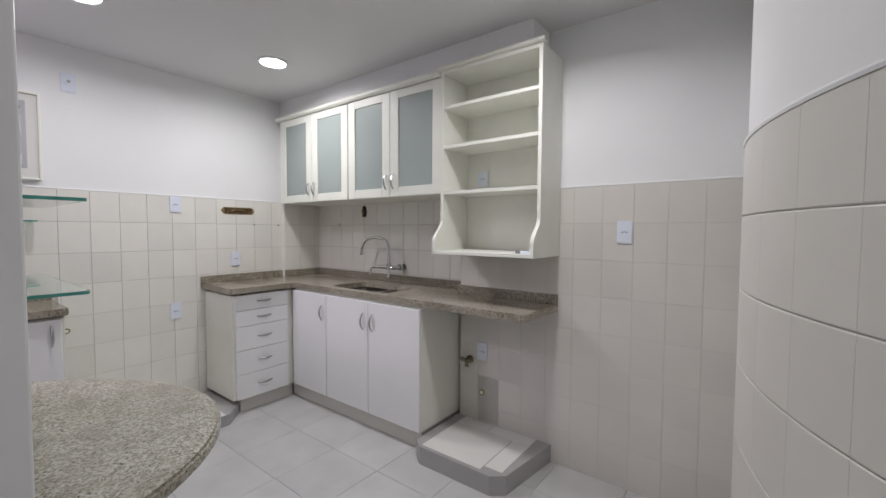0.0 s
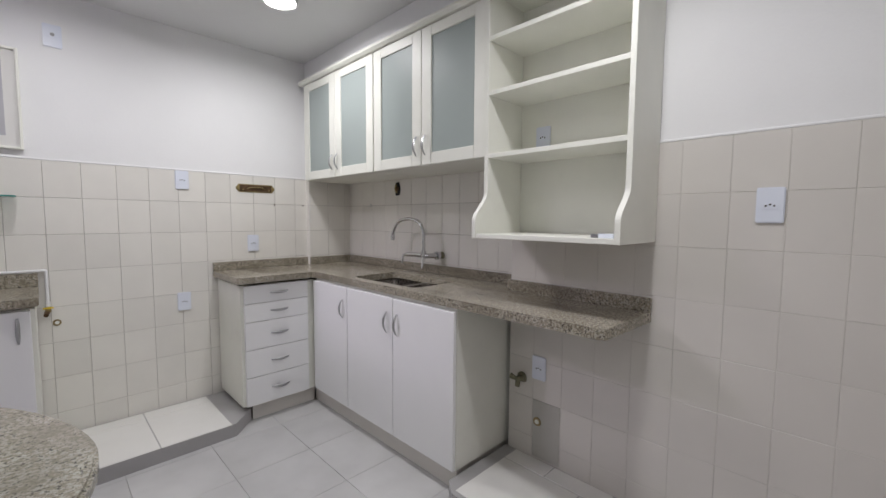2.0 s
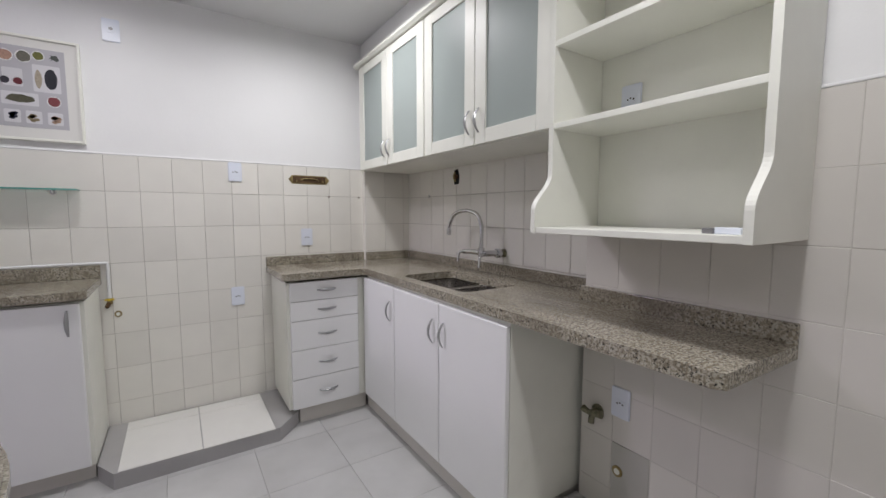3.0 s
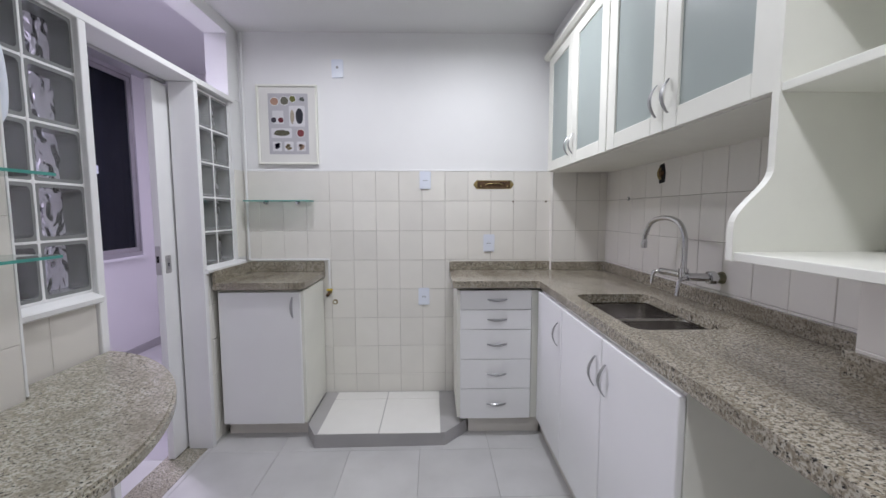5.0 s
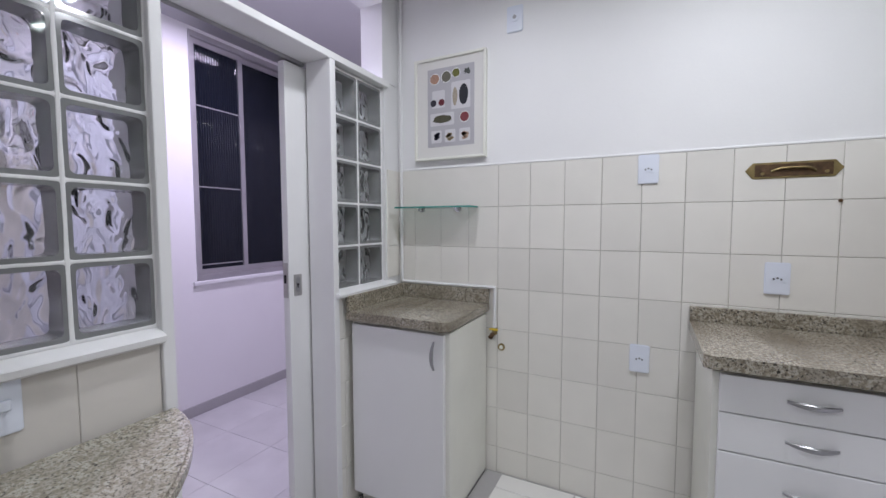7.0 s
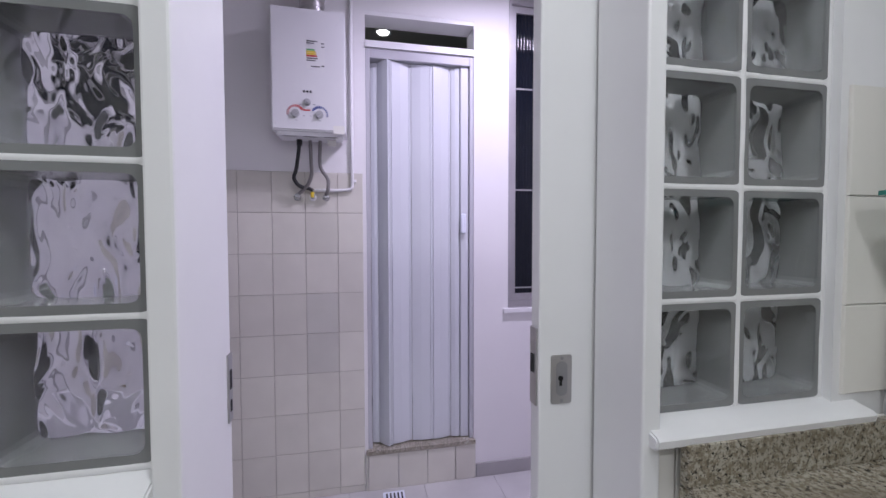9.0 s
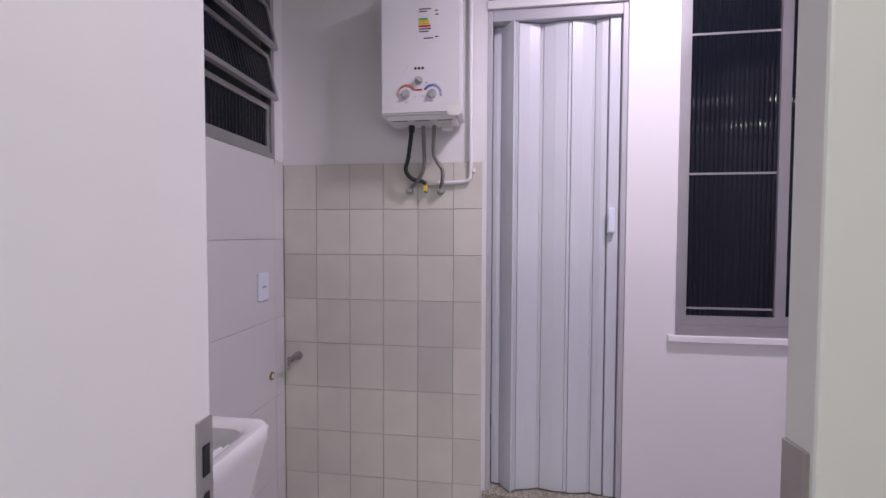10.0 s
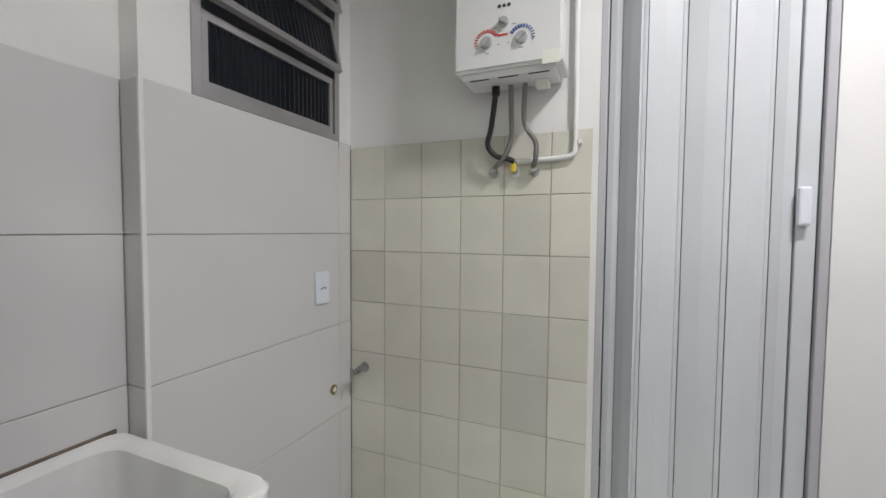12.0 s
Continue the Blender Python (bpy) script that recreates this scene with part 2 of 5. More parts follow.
def cyl(p, q, r0, r1=None, seg=20, bevel=0.0):
    """A rod or cone from p to q."""
    p, q = Vector(p), Vector(q)
    b = bmesh.new()
    bmesh.ops.create_cone(b, cap_ends=True, segments=seg, radius1=r0, radius2=r0 if r1 is None else r1, depth=(q - p).length)
    if bevel:
        bmesh.ops.bevel(b, geom=[e for e in b.edges if abs(e.verts[0].co.z - e.verts[1].co.z) < 1e-6], offset=bevel, segments=2, affect="EDGES")
    rot = (q - p).to_track_quat("Z", "Y").to_matrix().to_4x4()
    return turn(b, Matrix.Translation((p + q) / 2) @ rot)


def tube(points, r, seg=10, steps=10):
    """A bent pipe through points, rounded by Catmull-Rom."""
    pts = [Vector(p) for p in points]
    path = []
    for i in range(len(pts) - 1):
        a, b_, c, d = pts[max(i - 1, 0)], pts[i], pts[i + 1], pts[min(i + 2, len(pts) - 1)]
        for k in range(steps):
            t = k / steps
            path.append(0.5 * ((2 * b_) + (c - a) * t + (2 * a - 5 * b_ + 4 * c - d) * t * t + (3 * b_ - a - 3 * c + d) * t ** 3))
    path.append(pts[-1])
    bm = bmesh.new()
    rings, side = [], None
    for i, p in enumerate(path):
        ahead = (path[min(i + 1, len(path) - 1)] - path[max(i - 1, 0)]).normalized()
        if side is None:
            side = ahead.orthogonal().normalized()
        side = (side - ahead * side.dot(ahead)).normalized()
        up = ahead.cross(side)
        rings.append([bm.verts.new(p + r * (math.cos(2 * math.pi * k / seg) * side + math.sin(2 * math.pi * k / seg) * up)) for k in range(seg)])
    for a, b_ in zip(rings, rings[1:]):
        for k in range(seg):
            bm.faces.new((a[k], a[(k + 1) % seg], b_[(k + 1) % seg], b_[k]))
    bm.faces.new(rings[0][::-1])
    bm.faces.new(rings[-1])
    return bm


def prism(outline, lo, hi, axis="z", bevel=0.0):
    """A slab with the given outline, from lo to hi along an axis; outline pairs are the other two axes in order."""
    bm = bmesh.new()

    def at(u, v, w):
        return {"z": (u, v, w), "y": (u, w, v), "x": (w, u, v)}[axis]
    a = [bm.verts.new(at(u, v, lo)) for u, v in outline]
    b = [bm.verts.new(at(u, v, hi)) for u, v in outline]
    n = len(a)
    bm.faces.new(a[::-1])
    bm.faces.new(b)
    for k in range(n):
        bm.faces.new((a[k], a[(k + 1) % n], b[(k + 1) % n], b[k]))
    bmesh.ops.recalc_face_normals(bm, faces=bm.faces)
    if bevel:
        caps = [e for e in bm.edges if len(e.link_faces) == 2 and max(len(f.verts) for f in e.link_faces) == n]
        bmesh.ops.bevel(bm, geom=caps, offset=bevel, segments=2, affect="EDGES")
    return bm


def rounded_rect(x0, y0, x1, y1, r, n=6):
    out = []
    for cx, cy, a0 in ((x1 - r, y1 - r, 0), (x0 + r, y1 - r, 90), (x0 + r, y0 + r, 180), (x1 - r, y0 + r, 270)):
        for k in range(n + 1):
            a = radians(a0 + 90 * k / n)
            out.append((cx + r * math.cos(a), cy + r * math.sin(a)))
    return out


def structure(name, bm, material, label, category=""):
    return tagged(part(name, bm, material), label, category or name.split("_")[0], kind="structure")


TILE_MESHES = {}


def tile_mesh(w, h, d, material, bevel=0.0016):
    """A glazed tile: back at n = 0, face at n = d, with eased edges."""
    key = (round(w, 3), round(h, 3), round(d, 4), material.name)
    if key not in TILE_MESHES:
        e = min(bevel, w / 4, h / 4)
        bm = bmesh.new()
        rings = []
        for inset, n in ((0, 0), (0, d - e), (e, d)):
            rings.append([bm.verts.new((u, v, n)) for u, v in ((inset, inset), (w - inset, inset), (w - inset, h - inset), (inset, h - inset))])
        for a, b in zip(rings, rings[1:]):
            for k in range(4):
                bm.faces.new((a[k], a[(k + 1) % 4], b[(k + 1) % 4], b[k]))
        bm.faces.new(rings[-1])
        TILE_MESHES[key] = mesh_of("tile", bm, material)
    return TILE_MESHES[key]


def tile_field(parent, origin, u, normal, u0, u1, v0, v1, pu, pv, ju, jv, material, joint=0.002, depth=0.006, holes=(), name="tile", v=(0, 0, 1), wobble=0.0006):
    """Tiles on the plane through origin, along u and v, facing normal; joints pass through ju and jv; holes are (u0, u1, v0, v1) left free."""
    origin, u, v, normal = Vector(origin), Vector(u), Vector(v), Vector(normal)
    rnd = random.Random(int(1000 * (u0 + 3 * v1 + 7 * pu)))
    rot = Matrix((u, v, normal)).transposed().to_4x4()
    if rot.determinant() < 0:
        u, u0, u1, ju = -u, -u1, -u0, -ju
        holes = [(-b, -a, c, d) for a, b, c, d in holes]
        rot = Matrix((u, v, normal)).transposed().to_4x4()
    i0, i1 = math.floor((u0 - ju) / pu), math.ceil((u1 - ju) / pu)
    k0, k1 = math.floor((v0 - jv) / pv), math.ceil((v1 - jv) / pv)
    for i in range(i0, i1):
        for k in range(k0, k1):
            a, b = max(u0, ju + i * pu + joint / 2), min(u1, ju + (i + 1) * pu - joint / 2)
            c, d = max(v0, jv + k * pv + joint / 2), min(v1, jv + (k + 1) * pv - joint / 2)
            if b - a < 0.008 or d - c < 0.008:
                continue
            if any(a >= h[0] - 1e-6 and b <= h[1] + 1e-6 and c >= h[2] - 1e-6 and d <= h[3] + 1e-6 for h in holes):
                continue
            ob = new(name, tile_mesh(b - a, d - c, depth, material))
            ob.parent = parent
            ob.matrix_local = Matrix.Translation(origin + u * a + v * c + normal * rnd.uniform(-wobble, wobble)) @ rot


# ---- structure: kitchen shell ----
Y_STEP, X_FAR, X_NEAR, Z_CEIL, Z_LCEIL = -1.845, 2.434, 2.274, 2.5, 2.75
X_LW, Y_LS, Y_LREC = -1.546, -1.862, -1.925
wall_n = structure("wall_north", box(-0.12, 0.004, 0, 2.6, 0.15, Z_CEIL), M_WALL, "white painted kitchen wall above cream tiles")
wall_e = structure("wall_east", box(X_FAR, Y_STEP, 0, 2.6, 0.004, Z_CEIL), M_WALL, "white painted wall behind the sink, tiled below")
box(X_NEAR, -3.55, 0, 2.6, Y_STEP, Z_CEIL, bm=(b := bmesh.new()))
wall_e2 = structure("wall_east_front", b, M_WALL, "white painted wall with cream tiles under it")
wall_pier = structure("wall_corner_pier", box(2.065, -0.046, 0, X_FAR, 0.004, Z_CEIL), M_WALL, "shallow tiled pier in the kitchen corner")
CURVE_X, CURVE_Y, CURVE_R = 1.5, -3.389, 1.2


def curve_point(a, r=CURVE_R):
    return CURVE_X - r * math.sin(a), CURVE_Y - CURVE_R + r * math.cos(a)


arc = [curve_point(radians(70 * k / 40)) for k in range(41)]
b = prism([(X_NEAR, CURVE_Y)] + arc + [(arc[-1][0], -4.3), (X_NEAR, -4.3)], 0, Z_CEIL)
wall_s = structure("wall_south_curved", b, M_WALL, "white painted curved wall tiled to shoulder height")
wall_w = structure("wall_west", box(0.0, -2.46, 0, 0.097, -1.62, 1.68, bm=box(-0.10, -2.46, 0, 0.0, -1.66, 1.68, bm=box(-0.10, -2.46, 1.68, 0.097, -1.66, Z_CEIL))), M_WALL, "white painted wall stub tiled behind the bar counter")
structure("door_jamb_hall", box(-0.12, -2.545, 0, 0.117, -2.46, 2.2, 0.004), M_WHITE, "white painted timber door jamb", "door frame")
structure("wall_over_hall_door", box(-0.10, -4.0, 2.2, 0.097, -2.46, Z_CEIL), M_WALL, "plain white wall over the hall doorway")
structure("wall_hall_north", box(-1.8, -2.56, 0, -0.12, -2.46, Z_CEIL), M_WALL, "plain white hall wall")
structure("wall_hall_south", box(-1.8, -4.3, 0, arc[-1][0], -4.15, Z_CEIL), M_WALL, "plain white hall wall")
structure("wall_hall_west", box(-1.95, -4.3, 0, -1.8, -2.46, Z_CEIL), M_WALL, "plain white hall wall")
structure("ceiling", box(-0.2, -4.3, Z_CEIL, 2.6, 0.15, Z_CEIL + 0.12), M_CEIL, "white painted kitchen ceiling")
structure("ceiling_hall", box(-1.95, -4.3, Z_CEIL, -0.2, -2.46, Z_CEIL + 0.12), M_CEIL, "white hall ceiling")
structure("beam", box(-0.136, -2.46, 2.43, 0.004, -0.142, Z_CEIL), M_WALL, "white painted beam over the glass block partition")
structure("column", box(-0.136, -0.142, 2.052, -0.004, 0.004, Z_CEIL), M_WALL, "white painted stub column over the partition")

# floors
floor = structure("floor", box(-0.02, -4.3, -0.12, 2.6, 0.15, -0.004), M_FGROUT, "light grey square floor tiles with thin joints")
hall_floor = structure("floor_hall", box(-1.95, -4.3, -0.12, -0.02, -2.46, -0.003), M_FLOOR, "grey hall floor")
lfloor = structure("floor_laundry", box(-2.6, -2.46, -0.12, -0.2, 1.6, -0.004), M_FGROUT, "light grey laundry floor tiles")
threshold = structure("threshold", box(-0.2, -1.25, -0.1, -0.02, 0.0, 0.001, 0.002), M_GRANITE_T, "speckled granite door threshold", "threshold")
box(-0.2, -2.46, -0.12, -0.02, -1.25, 0.0, bm=(b := bmesh.new()))
structure("floor_under_partition", b, M_FGROUT, "floor under the partition", "floor")

# ---- structure: glass block partition ----
PB = bmesh.new()
box(-0.12, -0.535, 0, -0.006, 0.0, 1.025, bm=PB)
box(-0.12, -0.13, 1.025, -0.006, 0.0, 2.05, bm=PB)
box(-0.12, -1.56, 0, -0.006, -1.237, 1.03, bm=PB)
box(-0.12, -2.46, 0, -0.1, -1.66, 2.03, bm=PB)
box(-0.12, -1.66, 0, -0.006, -1.56, 1.03, bm=PB)
partition = structure("wall_partition", PB, M_WHITE, "white framed glass block partition with tiled base", "wall")
for x0, y0, z0, x1, y1, z1, nm in (
    (-0.2, -1.66, 2.02, 0.012, -0.105, 2.05, "lintel"),
    (-0.125, -0.542, 0.0, 0.012, -0.508, 2.02, "jamb"),
    (-0.197, -1.237, 0.0, 0.012, -1.202, 2.02, "jamb"),
):
    part(nm, box(x0, y0, z0, x1, y1, z1, 0.004), M_WHITE, partition)
for y0, y1, back, front in ((-0.53, -0.075, 1.036, 1.022), (-1.62, -1.235, 1.046, 1.026)):
    sill = prism([(-0.12, 0.998), (0.022, 0.998), (0.03, 1.004), (0.032, front - 0.006), (0.026, front), (-0.03, back), (-0.12, back)], y0, y1, "y", bevel=0.003)
    part("sill", sill, M_WHITE, partition, "thick white plastered sill", smooth=True)


def block_meshes():
    w, d = 0.186, 0.08
    rim = bmesh.new()
    out, inn = rounded_rect(-w / 2, -w / 2, w / 2, w / 2, 0.012, 3), rounded_rect(-w / 2 + 0.012, -w / 2 + 0.012, w / 2 - 0.012, w / 2 - 0.012, 0.014, 3)
    rings = [[rim.verts.new((x, a, c)) for a, c in pts] for x, pts in ((-d / 2, out), (d / 2, out), (d / 2, inn), (-d / 2, inn))]
    n = len(out)
    for a, b in zip(rings, rings[1:] + rings[:1]):
        for k in range(n):
            rim.faces.new((a[k], a[(k + 1) % n], b[(k + 1) % n], b[k]))
    bmesh.ops.recalc_face_normals(rim, faces=rim.faces)
    pane = prism(rounded_rect(-w / 2 + 0.011, -w / 2 + 0.011, w / 2 - 0.011, w / 2 - 0.011, 0.014, 3), -0.004, 0.004, "x")
    clear = pane.copy()
    return mesh_of("rim", rim, M_BLOCKRIM), mesh_of("pane", pane, M_BLOCK), mesh_of("pane", clear, M_BLOCK_CLEAR)


RIM, PANE, PANE_CLEAR = block_meshes()


def glass_block(x, y, z):
    ob = new("glass_block", RIM)
    ob.parent = partition
    ob.location = (x, y, z)
    for dx, me in ((0.034, PANE_CLEAR), (-0.034, PANE)):
        p = new("pane", me)
        p.parent = ob
        p.location = (dx, 0, 0)
        p.visible_shadow = False


def joint_bar(x0, x1, p, q, w, rng, bm, along):
    """A hand-smoothed mortar joint: a bar whose width wanders a little."""
    n, rows = 18, []
    for k in range(n + 1):
        s_ = p[1] + (q[1] - p[1]) * k / n
        h, c = w / 2 * (1 + rng.uniform(-0.16, 0.16)), p[0] + rng.uniform(-0.0007, 0.0007)
        ring_ = ((x0, c - h), (x1 - 0.003, c - h), (x1, c - h * 0.5), (x1, c + h * 0.5), (x1 - 0.003, c + h), (x0, c + h))
        rows.append([bm.verts.new((x, s_, u) if along == "y" else (x, u, s_)) for x, u in ring_])
    for r0, r1 in zip(rows, rows[1:]):
        for k in range(6):
            bm.faces.new((r0[k], r0[(k + 1) % 6], r1[(k + 1) % 6], r1[k]))
    bmesh.ops.recalc_face_normals(bm, faces=bm.faces)


def block_panel(y_hi, z_lo, py, pz, x_face, seed):
    """Two columns of five glass blocks between white joints whose faces stand at x_face."""
    rng = random.Random(seed)
    for i in range(2):
        for k in range(5):
            glass_block(x_face - 0.041, y_hi - py * (i + 0.5), z_lo + pz * (k + 0.5))
    g = bmesh.new()
    for i in range(3):
        joint_bar(x_face - 0.085, x_face, (y_hi - py * i, z_lo), (0, z_lo + 5 * pz), 0.014, rng, g, "z")
    for k in range(6):
        joint_bar(x_face - 0.084, x_face - 0.001, (z_lo + pz * k, y_hi - py * 2), (0, y_hi), 0.015, rng, g, "y")
    part("mortar_grid", g, M_WHITE, partition, "white mortar joints between glass blocks", smooth=True)


block_panel(-0.135, 1.03, 0.19, 0.1955, -0.021, 3)
block_panel(-1.237, 1.045, 0.19, 0.194, -0.008, 4)

# sliding door
leaf = tagged(new("door_1"), "white sliding door leaf, slid open beside the partition", "sliding door", kind="structure")
part("leaf", box(-0.172, -0.650, 0.006, -0.136, 0.12, 2.0, 0.003), M_WHITE, leaf)
lp = part("lock_plate", box(-0.168, -0.654, 1.012, -0.142, -0.649, 1.162, 0.001), M_STEEL, leaf, "steel lock face plate")
part("keyhole", box(-0.161, -0.656, 1.075, -0.149, -0.6535, 1.11), M_HOLE_SHADE, lp)
fp = part("flush_pull", prism(rounded_rect(-0.626, 1.016, -0.583, 1.110, 0.005), -0.138, -0.133, "x", bevel=0.001), M_STEEL, leaf, "recessed steel flush pull")
part("recess", prism(rounded_rect(-0.616, 1.032, -0.593, 1.098, 0.010), -0.1335, -0.132, "x"), M_SATIN, fp)
part("keyhole", cyl((-0.133, -0.607, 1.066), (-0.1305, -0.607, 1.066), 0.005), M_HOLE_SHADE, fp)
part("keyhole", box(-0.133, -0.6095, 1.052, -0.1305, -0.6045, 1.066), M_HOLE_SHADE, fp)
for z in (1.104, 1.022):
    part("screw", cyl((-0.134, -0.6045, z), (-0.1318, -0.6045, z), 0.0032, seg=10), M_SATIN, fp)
strike = part("strike_plate", box(-0.195, -1.203, 1.018, -0.173, -1.199, 1.136, 0.001), M_STEEL, partition, "steel strike plate")
part("slot", box(-0.189, -1.2005, 1.075, -0.179, -1.1982, 1.108), M_HOLE_SHADE, strike)
part("slot", box(-0.188, -1.2005, 1.036, -0.180, -1.1982, 1.056), M_HOLE_SHADE, strike)
part("top_track", box(-0.2, -1.2, 2.004, -0.13, -0.545, 2.019), M_SATIN, partition, "grey door track")

# ---- structure: laundry shell ----
b = bmesh.new()
D0, D1, W0, W1 = -0.935, -0.365, -0.168, 1.2
for y0, y1, z0, z1 in ((-2.46, D0, 0, Z_LCEIL), (D0, D1, 0, 0.19), (D0, D1, 2.467, Z_LCEIL), (D1, W0, 0, Z_LCEIL), (W0, W1, 0, 0.932), (W0, W1, 2.62, Z_LCEIL), (W1, 1.6, 0, Z_LCEIL)):
    box(X_LW - 0.14, y0, z0, X_LW, y1, z1, bm=b)
wall_lw = structure("wall_laundry_west", b, M_LWALL, "white painted laundry wall with folding door and window")
b = bmesh.new()
LX0, LX1, LZ0, LZ1 = -1.47, -0.888, 1.662, 2.35
for x0, x1, z0, z1 in ((X_LW, LX0, 0, Z_LCEIL), (LX1, -0.766, 0, Z_LCEIL), (LX0, LX1, 0, LZ0), (LX0, LX1, LZ1, Z_LCEIL)):
    box(x0, -2.06, z0, x1, Y_LS, z1, bm=b)
wall_ls = structure("wall_laundry_south", b, M_LWALL, "white painted laundry wall over large white tiles")
wall_lr = structure("wall_laundry_recess", box(-0.766, -2.06, 0, -0.12, Y_LREC, Z_LCEIL), M_LWALL, "white wall behind the laundry tank")
structure("wall_laundry_north", box(-1.7, 1.6, 0, -0.12, 1.75, Z_LCEIL), M_LWALL, "plain white laundry wall")
structure("wall_laundry_east", box(-0.2, 0.15, 0, -0.12, 1.6, Z_LCEIL), M_LWALL, "plain white laundry wall")
structure("wall_laundry_corner", box(-0.2, -2.06, 0, -0.12, -1.56, Z_LCEIL), M_LWALL, "plain white laundry wall corner")
structure("wall_laundry_over_beam", box(-0.2, -1.56, Z_CEIL, -0.12, 0.15, Z_LCEIL), M_LWALL, "white wall over the beam")
structure("ceiling_laundry", box(-1.7, -2.1, Z_LCEIL, -0.12, 1.75, Z_LCEIL + 0.1), M_CEIL, "white laundry ceiling")
structure("baseboard", box(X_LW, D1 + 0.012, 0, X_LW + 0.012, 1.6, 0.075, 0.002), M_BASEB, "grey tile skirting along the laundry wall")
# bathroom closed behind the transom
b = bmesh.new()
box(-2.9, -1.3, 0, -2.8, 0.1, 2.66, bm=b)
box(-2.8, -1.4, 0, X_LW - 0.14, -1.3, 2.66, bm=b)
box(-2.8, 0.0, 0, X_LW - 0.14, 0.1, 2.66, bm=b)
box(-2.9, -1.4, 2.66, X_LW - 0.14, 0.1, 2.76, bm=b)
structure("wall_bathroom", b, M_BATH, "plain bathroom walls beyond the transom, dimness in their colour")


# ---- openings' joinery ----
def fluted_pane(y0, y1, z0, z1, x, pitch=0.018, amp=0.004):
    """Vertically ribbed glass facing +x."""
    bm = bmesh.new()
    n = max(4, int((y1 - y0) / pitch) * 6)
    lo, hi = [], []
    for k in range(n + 1):
        y = y0 + (y1 - y0) * k / n
        xx = x + amp * abs(math.sin(math.pi * (y - y0) / pitch))
        lo.append(bm.verts.new((xx, y, z0)))
        hi.append(bm.verts.new((xx, y, z1)))
    for k in range(n):
        bm.faces.new((lo[k], lo[k + 1], hi[k + 1], hi[k]))
    return bm


def ring_frame(depth, y0, y1, z0, z1, wy, wz):
    """A rectangular frame in the y-z plane, mitred as butted bars."""
    bm = bmesh.new()
    for q in ((y0, z0, y0 + wy, z1), (y1 - wy, z0, y1, z1), (y0 + wy, z0, y1 - wy, z0 + wz), (y0 + wy, z1 - wz, y1 - wy, z1)):
        box(depth[0], q[0], q[1], depth[1], q[2], q[3], bm=bm)
    return bm


win = tagged(new("window_1"), "grey aluminium sliding window with dark ribbed glass at night", "window", kind="structure")
part("window_frame", ring_frame((-1.62, -1.54), W0, W1, 0.932, 2.62, 0.013, 0.04), M_ALU, win)
part("window_sill", box(-1.60, W0 - 0.03, 0.905, -1.525, W1 + 0.03, 0.931, 0.003), M_WHITE, win, "thin white stone sill")
for y0, y1, x, wy, rib in ((W0 + 0.014, 0.235, -1.565, 0.03, 0.018), (0.215, 0.70, -1.585, 0.042, 0.006), (0.695, W1 - 0.014, -1.565, 0.042, 0.006)):
    sash = part("sash", ring_frame((x - 0.012, x + 0.012), y0, y1, 0.973, 2.579, wy, 0.036), M_ALU, win)
    part("pane", fluted_pane(y0 + wy - 0.008, y1 - wy + 0.008, 1.003, 2.549, x - 0.002, rib, rib * 0.22), M_NIGHT, sash, "dark vertically ribbed glass", smooth=True)
    for z in (1.04, 1.585, 2.14):
        part("glazing_bar", box(x - 0.012, y0 + wy, z - 0.004, x - 0.008 + 0.011 * (rib > 0.01), y1 - wy, z + 0.004), M_ALU, sash)
for y in (0.655, 0.712):
    part("latch", box(-1.556, y, 1.66, -1.538, y + 0.032, 1.73, 0.003), M_PLASTIC, win, "pale window latch")
part("head_track", box(-1.60, W0 + 0.013, 2.585, -1.536, W1 - 0.013, 2.60), M_ALU, win)

lwin = tagged(new("window_2"), "grey aluminium louvred window with three tilted ribbed panes", "window", kind="structure")
part("window_frame", turn(ring_frame((-1.90, -1.856), -LX1, -LX0, LZ0, LZ1, 0.025, 0.022), Matrix.Rotation(radians(90), 4, "Z") @ Matrix.Scale(-1, 4, (1, 0, 0)) @ Matrix.Scale(-1, 4, (1, 0, 0))), M_ALU, lwin)
part("window_sill", box(LX0 - 0.02, -1.9, LZ0 - 0.022, LX1 + 0.005, -1.856, LZ0, 0.003), M_GRANITE, lwin, "stained stone sill edge")
for k in range(3):
    z0 = LZ0 + 0.024 + k * 0.212
    tilt = 0.0 if k == 0 else 13.0
    m = Matrix.Translation((0, -1.872, z0 + 0.2)) @ Matrix.Rotation(radians(tilt), 4, "X") @ Matrix.Translation((0, 0, -0.2))
    xa, xb = LX0 + 0.03, LX1 - 0.03
    fr = bmesh.new()
    for q in ((xa, -0.01, 0, xa + 0.018, 0.01, 0.2), (xb - 0.018, -0.01, 0, xb, 0.01, 0.2), (xa + 0.018, -0.0095, 0, xb - 0.018, 0.0095, 0.022), (xa + 0.018, -0.0095, 0.178, xb - 0.018, 0.0095, 0.2)):
        box(*q, bm=fr)
    vent = part("vent_sash", turn(fr, m), M_ALU, lwin)
    g = turn(fluted_pane(-xb + 0.018, -xa - 0.018, 0.022, 0.178, 0, 0.02, 0.003), Matrix.Rotation(radians(90), 4, "Z"))
    part("pane", turn(g, m), M_NIGHT, vent, "dark ribbed glass", smooth=True)

